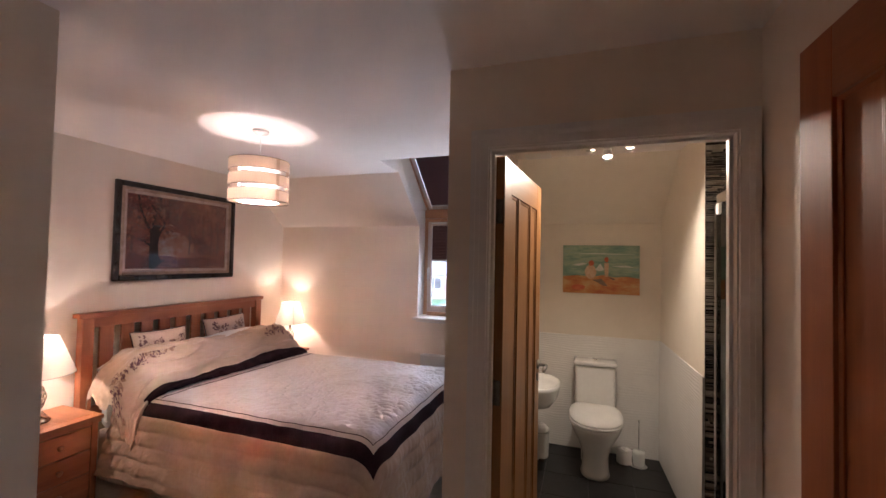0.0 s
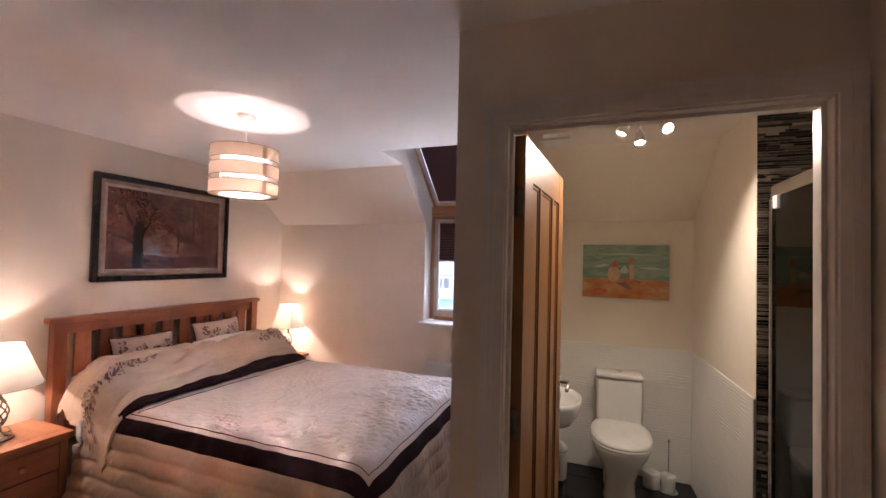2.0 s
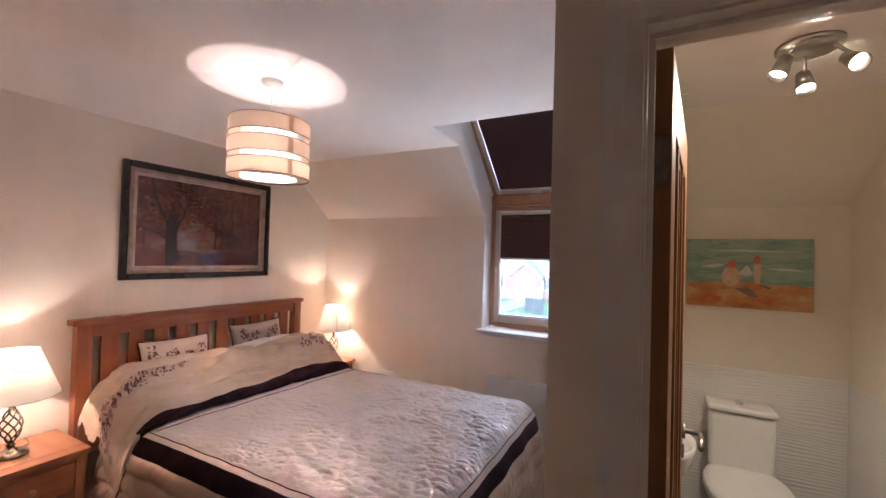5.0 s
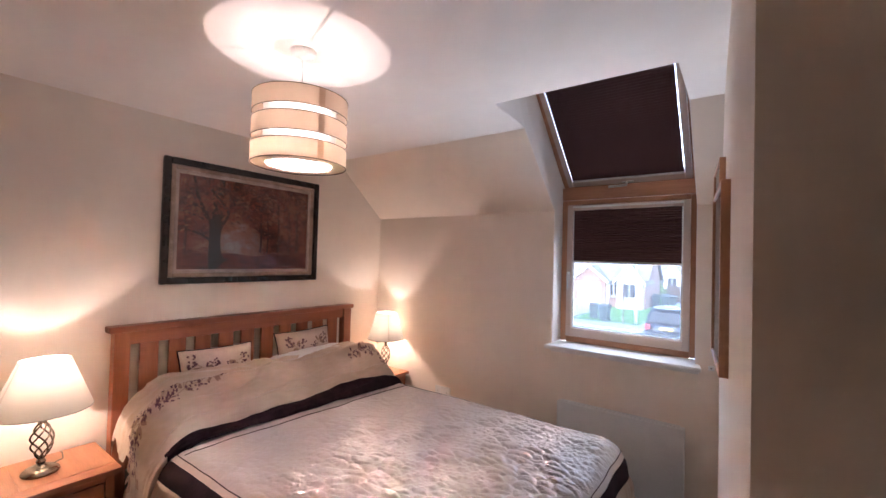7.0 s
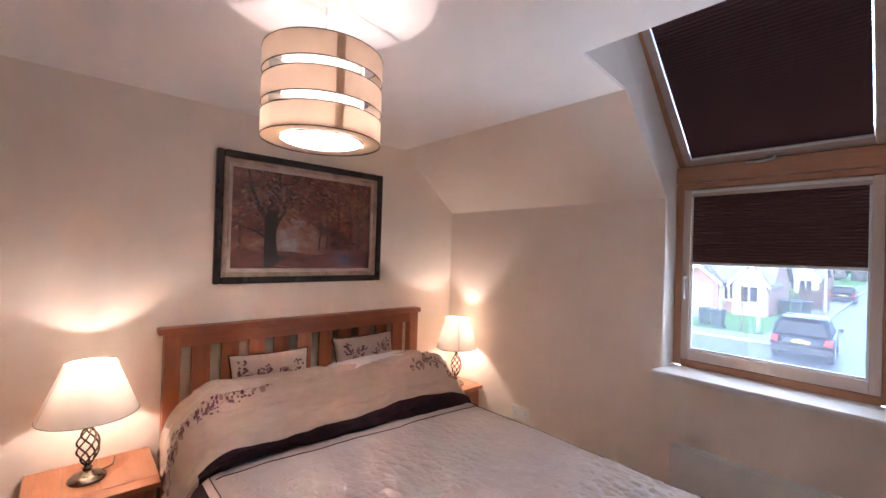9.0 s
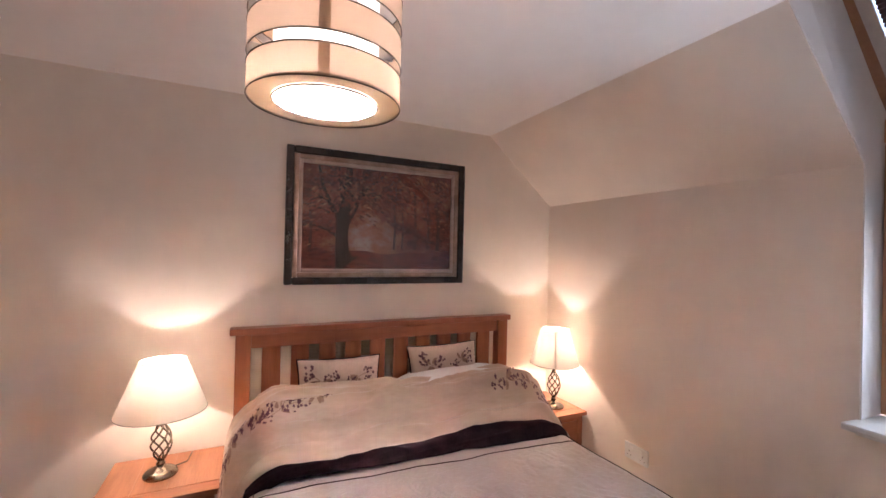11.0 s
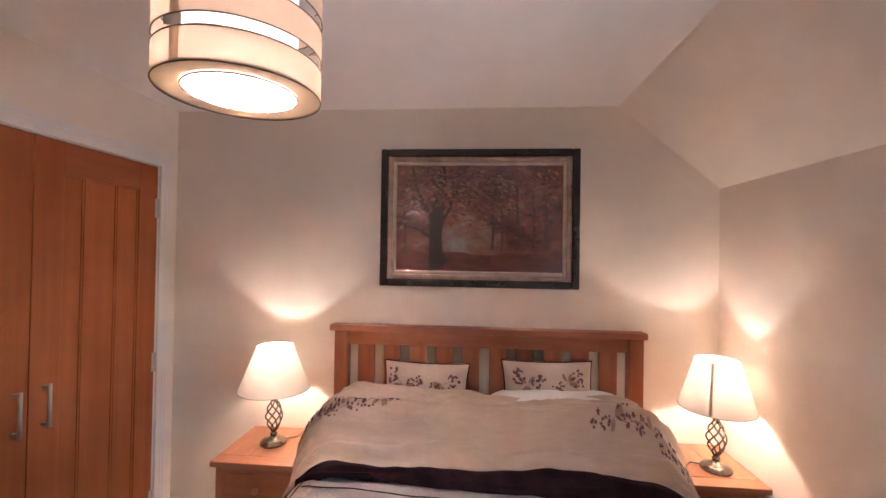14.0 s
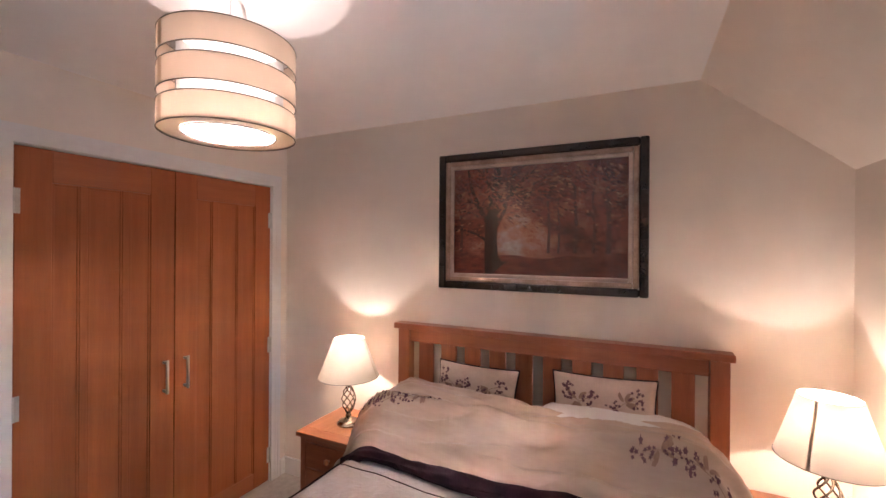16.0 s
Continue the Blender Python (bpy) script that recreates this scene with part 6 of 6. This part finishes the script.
def garage_door(house, x, y, w, h):
    d = part("garage_door", box(new_bm(), x - w / 2, x + w / 2, y - 0.05, y - 0.002, G + 0.05, G + h, 0.01), GLOSSWHITE, house, "white ribbed garage door")
    bm = new_bm()
    for k in range(8):
        xx = x - w / 2 + w * (k + 0.5) / 8
        box(bm, xx - 0.09, xx + 0.09, y - 0.07, y - 0.051, G + 0.12, G + h - 0.08, 0.01)
    tagged(part("rib", bm, GLOSSWHITE, d), kind="stuff")


def bungalow(x, y, label):
    h = thing("house", label, "house", (0, 0, 0), 0, "houses across the street")
    gable_block(h, x - 5.5, x + 4.3, y + 1.2, y + 9, G + 2.5, G + 5.2, BRICK)
    gable_block(h, x - 1.35, x + 1.35, y, y + 5, G + 2.35, G + 3.5, BRICK, False)
    gable_block(h, x + 2.2, x + 4.2, y + 0.4, y + 5, G + 2.4, G + 3.7, RENDER_WHITE, False)
    garage_door(h, x, y, 1.9, 2.15)
    house_window(h, x + 1.78, y + 1.2, G + 0.95, 0.75, 1.25)
    house_window(h, x + 3.2, y + 0.4, G + 0.9, 1.2, 1.3)
    house_window(h, x - 3.2, y + 1.2, G + 0.95, 1.6, 1.25)
    part("front_door", box(new_bm(), x + 1.36, x + 1.40, y + 0.3, y + 1.1, G + 0.05, G + 2.1), GLOSSWHITE, h, "white front door")
    return h


bungalow(-11.7, 40.6, "brick bungalow with a white garage door and white gable")
bungalow(-11.2, 64.0, "brick bungalow further along the street")
bungalow(-24.0, 40.6, "brick bungalow with white garage beside the lawn")
bungalow(-12.5, 88.0, "distant brick bungalow near the street's end")


def wheelie_bin(x, y, turn, label):
    b = thing("wheelie_bin", label, "bin", (x, y, G + (0.12 if y < 31 else 0.0)), turn, "wheelie bins")
    bm = new_bm()
    rings = [[bm.verts.new((sx * w, sy * d, z)) for sx, sy in ((-1, -1), (1, -1), (1, 1), (-1, 1))] for w, d, z in ((0.22, 0.26, 0.06), (0.29, 0.36, 0.98), (0.31, 0.38, 1.0), (0.31, 0.38, 1.03))]
    for p, q in zip(rings, rings[1:]):
        for k in range(4):
            bm.faces.new((p[k], p[(k + 1) % 4], q[(k + 1) % 4], q[k]))
    bm.faces.new(rings[0][::-1])
    bm.faces.new(rings[-1])
    part("body", bm, BINGREY, b)
    part("lid", prism(new_bm(), [(-0.40, 1.032), (0.42, 1.032), (0.42, 1.06), (0.1, 1.13), (-0.40, 1.08)], -0.32, 0.32, "x"), BINGREY, b)
    for sx in (-0.27, 0.27):
        part("wheel", tube(new_bm(), [(sx - 0.025, 0.30, 0.1), (sx + 0.025, 0.30, 0.1)], 0.1, 16), RUBBER, b)
    part("handle", tube(new_bm(), [(-0.25, 0.42, 1.0), (0.25, 0.42, 1.0)], 0.018, 8), BINGREY, b)


for x, y, t in ((-9.15, 33.0, 10), (-8.25, 32.3, -6), (-6.95, 44.6, 4), (-6.2, 44.2, 0), (-5.75, 45.2, 8), (-7.3, 46.0, -5), (-6.5, 46.3, 0)):
    wheelie_bin(x, y, t, "dark green wheelie bin standing on the grass")


def pole(x, y, h, label):
    p = thing("street_pole", label, "pole", (x, y, G))
    part("shaft", lathe(new_bm(), [(0.11, 0), (0.11, 1.2), (0.075, 1.3), (0.055, h)], 16), GALV, p, "", True)
    part("bracket", tube(new_bm(), [(0, 0, h - 0.02), (0, -0.3, h + 0.12), (0, -0.7, h + 0.15)], 0.03, 8), GALV, p)
    part("lamp_head", box(new_bm(), -0.12, 0.12, -1.2, -0.65, h + 0.08, h + 0.2, 0.03), GALV, p)


pole(-6.35, 32.4, 6.5, "grey galvanised street lamp column on the verge")
pole(-4.95, 47.8, 6.5, "grey galvanised street lamp column by the side street")


def suv(place, turn, label):
    """Rear at y = 0, nose towards +y."""
    car = thing("car", label, "car", place, turn, "parked cars")
    half_w = 0.95
    bm = new_bm()
    lower = [(0.05, 0.42), (0.0, 0.62), (0.02, 1.02), (4.45, 1.00), (4.65, 0.75), (4.60, 0.42)]
    prism(bm, lower, -half_w, half_w, "x")
    bmesh.ops.bevel(bm, geom=list(bm.edges), offset=0.06, segments=2, affect="EDGES")
    part("body", bm, CARPAINT, car, "", True)
    bm = new_bm()
    base = [bm.verts.new(p) for p in ((-0.93, 0.04, 1.0), (0.93, 0.04, 1.0), (0.93, 3.2, 1.0), (-0.93, 3.2, 1.0))]
    top = [bm.verts.new(p) for p in ((-0.72, 0.38, 1.70), (0.72, 0.38, 1.70), (0.72, 2.35, 1.74), (-0.72, 2.35, 1.74))]
    bm.faces.new(base[::-1])
    bm.faces.new(top)
    for k in range(4):
        bm.faces.new((base[k], base[(k + 1) % 4], top[(k + 1) % 4], top[k]))
    bmesh.ops.bevel(bm, geom=list(bm.edges), offset=0.05, segments=2, affect="EDGES")
    part("cabin", bm, CARPAINT, car, "", True)
    slope = lambda z: 0.04 + 0.34 * (z - 1.0) / 0.70
    bm = new_bm()
    bm.faces.new([bm.verts.new((x, slope(z) - 0.012, z)) for x, z in ((-0.78, 1.08), (0.78, 1.08), (0.64, 1.55), (-0.64, 1.55))])
    part("rear_window", bm, DARKGLASS, car, "dark tinted rear window")
    for sx in (-1, 1):
        bm = new_bm()
        wx = lambda z: sx * (0.93 - 0.21 * (z - 1.0) / 0.70 + 0.012)
        bm.faces.new([bm.verts.new((wx(z), y, z)) for y, z in ((0.35, 1.10), (2.85, 1.10), (2.3, 1.60), (0.55, 1.58))])
        part("side_window", bm, DARKGLASS, car)
        lamp = part("tail_light", box(new_bm(), min(sx * 0.70, sx * 0.93), max(sx * 0.70, sx * 0.93), -0.03, 0.08, 0.72, 0.98, 0.03), REDLENS, car, "red tail light")
        part("wing_mirror", box(new_bm(), min(sx * 0.98, sx * 1.16), max(sx * 0.98, sx * 1.16), 2.5, 2.62, 1.05, 1.22, 0.03), CARPAINT, car)
        for y in (0.85, 3.75):
            wheel = part("wheel", tube(new_bm(), [(sx * 0.78, y, 0.36), (sx * 0.97, y, 0.36)], 0.36, 28), RUBBER, car)
            part("rim", tube(new_bm(), [(sx * 0.972, y, 0.36), (sx * 0.985, y, 0.36)], 0.23, 24), GALV, wheel)
    part("spoiler", box(new_bm(), -0.66, 0.66, 0.26, 0.5, 1.70, 1.745, 0.015), CARPAINT, car)
    part("bumper", box(new_bm(), -0.92, 0.92, -0.08, 0.12, 0.36, 0.60, 0.04), RUBBER, car)
    part("number_plate", box(new_bm(), -0.27, 0.27, -0.022, -0.004, 0.74, 0.86, 0.003), PLATE, car, "yellow number plate")
    part("plate_marks", box(new_bm(), -0.22, 0.22, -0.0245, -0.0225, 0.775, 0.825), WIRE, car)
    part("wiper", tube(new_bm(), [(0.0, 0.04, 1.10), (-0.38, 0.05, 1.12)], 0.012, 6), RUBBER, car)
    return car


suv((-3.75, 25.6, G + 0.02), 2, "dark blue-black parked estate car with yellow rear plate")
suv((-4.9, 62.0, G + 0.02), 0, "dark parked car further along the side street")
suv((0.3, 33.0, G + 0.02), 0, "dark parked car at the side street's kerb")


def clumps(name, label, category, place, size, mat, seed, n=60, kind=""):
    rnd = random.Random(seed)
    bm = new_bm()
    for _ in range(n):
        c = Vector((rnd.gauss(0, 0.33) * size[0], rnd.gauss(0, 0.33) * size[1], abs(rnd.gauss(0.4, 0.3)) * size[2]))
        r = rnd.uniform(0.10, 0.24) * size[2]
        made = bmesh.ops.create_icosphere(bm, subdivisions=1, radius=r)["verts"]
        for v in made:
            v.co = c + v.co * rnd.uniform(0.6, 1.3)
    ob = part(name, bm, mat, None, "", False)
    ob.location = place
    return tagged(ob, label, category, "", kind)


clumps("shrub", "low green garden shrubs in front of a house", "shrub", (-8.6, 60.0, G), (1.6, 1.0, 1.3), HEDGE, 2, 60)
clumps("shrub", "yellow-green clipped garden shrub by the lawn", "shrub", (-7.2, 58.0, G), (1.2, 0.8, 1.2), HEDGE, 3, 50)
clumps("far_woods", "grey-brown bare woods at the street's end", "woods", (-10, 150, G), (90, 8, 13), WOODS, 5, 260, "stuff")
fence = thing("garden_fence", "dark stained board fence beside the side street", "fence", (-6.9, 50.6, G))
for k in range(16):
    part("board", box(new_bm(), k * 0.125, k * 0.125 + 0.115, 0, 0.02, 0.05, 1.75 + 0.02 * (k % 2), 0.004), FENCE, fence)
for k in range(2):
    part("rail", box(new_bm(), 0, 2.0, 0.02, 0.06, 0.4 + k * 0.9, 0.48 + k * 0.9), FENCE, fence)
sapling = thing("sapling", "thin bare young tree on the verge", "tree", (-7.05, 32.0, G))
part("trunk", tube(new_bm(), [(0, 0, 0), (0.02, 0, 1.0), (0, 0.02, 2.2), (0.04, 0, 3.4)], [0.05, 0.04, 0.03, 0.008], 8), FENCE, sapling)
rnd = random.Random(9)
for k in range(14):
    z = 1.3 + 0.14 * k
    a = rnd.uniform(0, 6.28)
    ln = rnd.uniform(0.4, 0.9) * (1 - 0.03 * k)
    part("limb", tube(new_bm(), [(0, 0, z), (0.5 * ln * math.cos(a), 0.5 * ln * math.sin(a), z + 0.35 * ln), (ln * math.cos(a), ln * math.sin(a), z + 0.9 * ln)], [0.015, 0.01, 0.003], 5), FENCE, sapling)

# ---- pieces: slate floor tiles and mosaic strips ----
tile_bm = box(new_bm(), 0, 0.296, 0, 0.296, -0.012, -0.004, 0.0015)
tile = part("tile", tile_bm, SLATE, WC_FLOOR)
spots_xy = [(-1.04 + 0.3 * i, 4.195 + 0.3 * j) for i in range(5) for j in range(7)]
tile.location = (*spots_xy[0], 0)
for xy in spots_xy[1:]:
    ob = tile.copy()
    scene.collection.objects.link(ob)
    ob.location = (*xy, 0)


def mosaic(length, z0, z1, seed):
    rnd = random.Random(seed)
    verts, faces = [], []
    z = z0
    while z < z1 - 0.006:
        h = rnd.choice((0.0085, 0.0115, 0.0115, 0.0145))
        x = -rnd.uniform(0, 0.1)
        while x < length:
            w = rnd.choice((0.05, 0.085, 0.12, 0.17))
            a, b = max(0, x), min(length, x + w - 0.0015)
            if b - a > 0.004:
                d, i = rnd.uniform(0.004, 0.007), len(verts)
                zt = min(z + h - 0.0015, z1)
                verts += [(a, 0, z), (b, 0, z), (b, 0, zt), (a, 0, zt), (a, -d, z), (b, -d, z), (b, -d, zt), (a, -d, zt)]
                faces += [tuple(i + q for q in f) for f in ((4, 5, 6, 7), (0, 1, 5, 4), (2, 3, 7, 6), (1, 2, 6, 5), (3, 0, 4, 7))]
            x += w
        z += h
    me = bpy.data.meshes.new("mosaic_strips")
    me.from_pydata(verts, [], faces)
    me.materials.append(MOSAIC)
    return me


for place, turn, length in (((0.139, 5.1115, 0), 0, 0.907), ((1.0495, 5.10, 0), -90, 0.90)):
    ob = new("wall_mosaic", mosaic(length, 0.0, TOP - 0.002, 11))
    ob.matrix_basis = pose(*place, 0, 0, turn)
    tagged(ob, "black, grey and brown strip mosaic shower wall", "wall tiles", "", "structure")
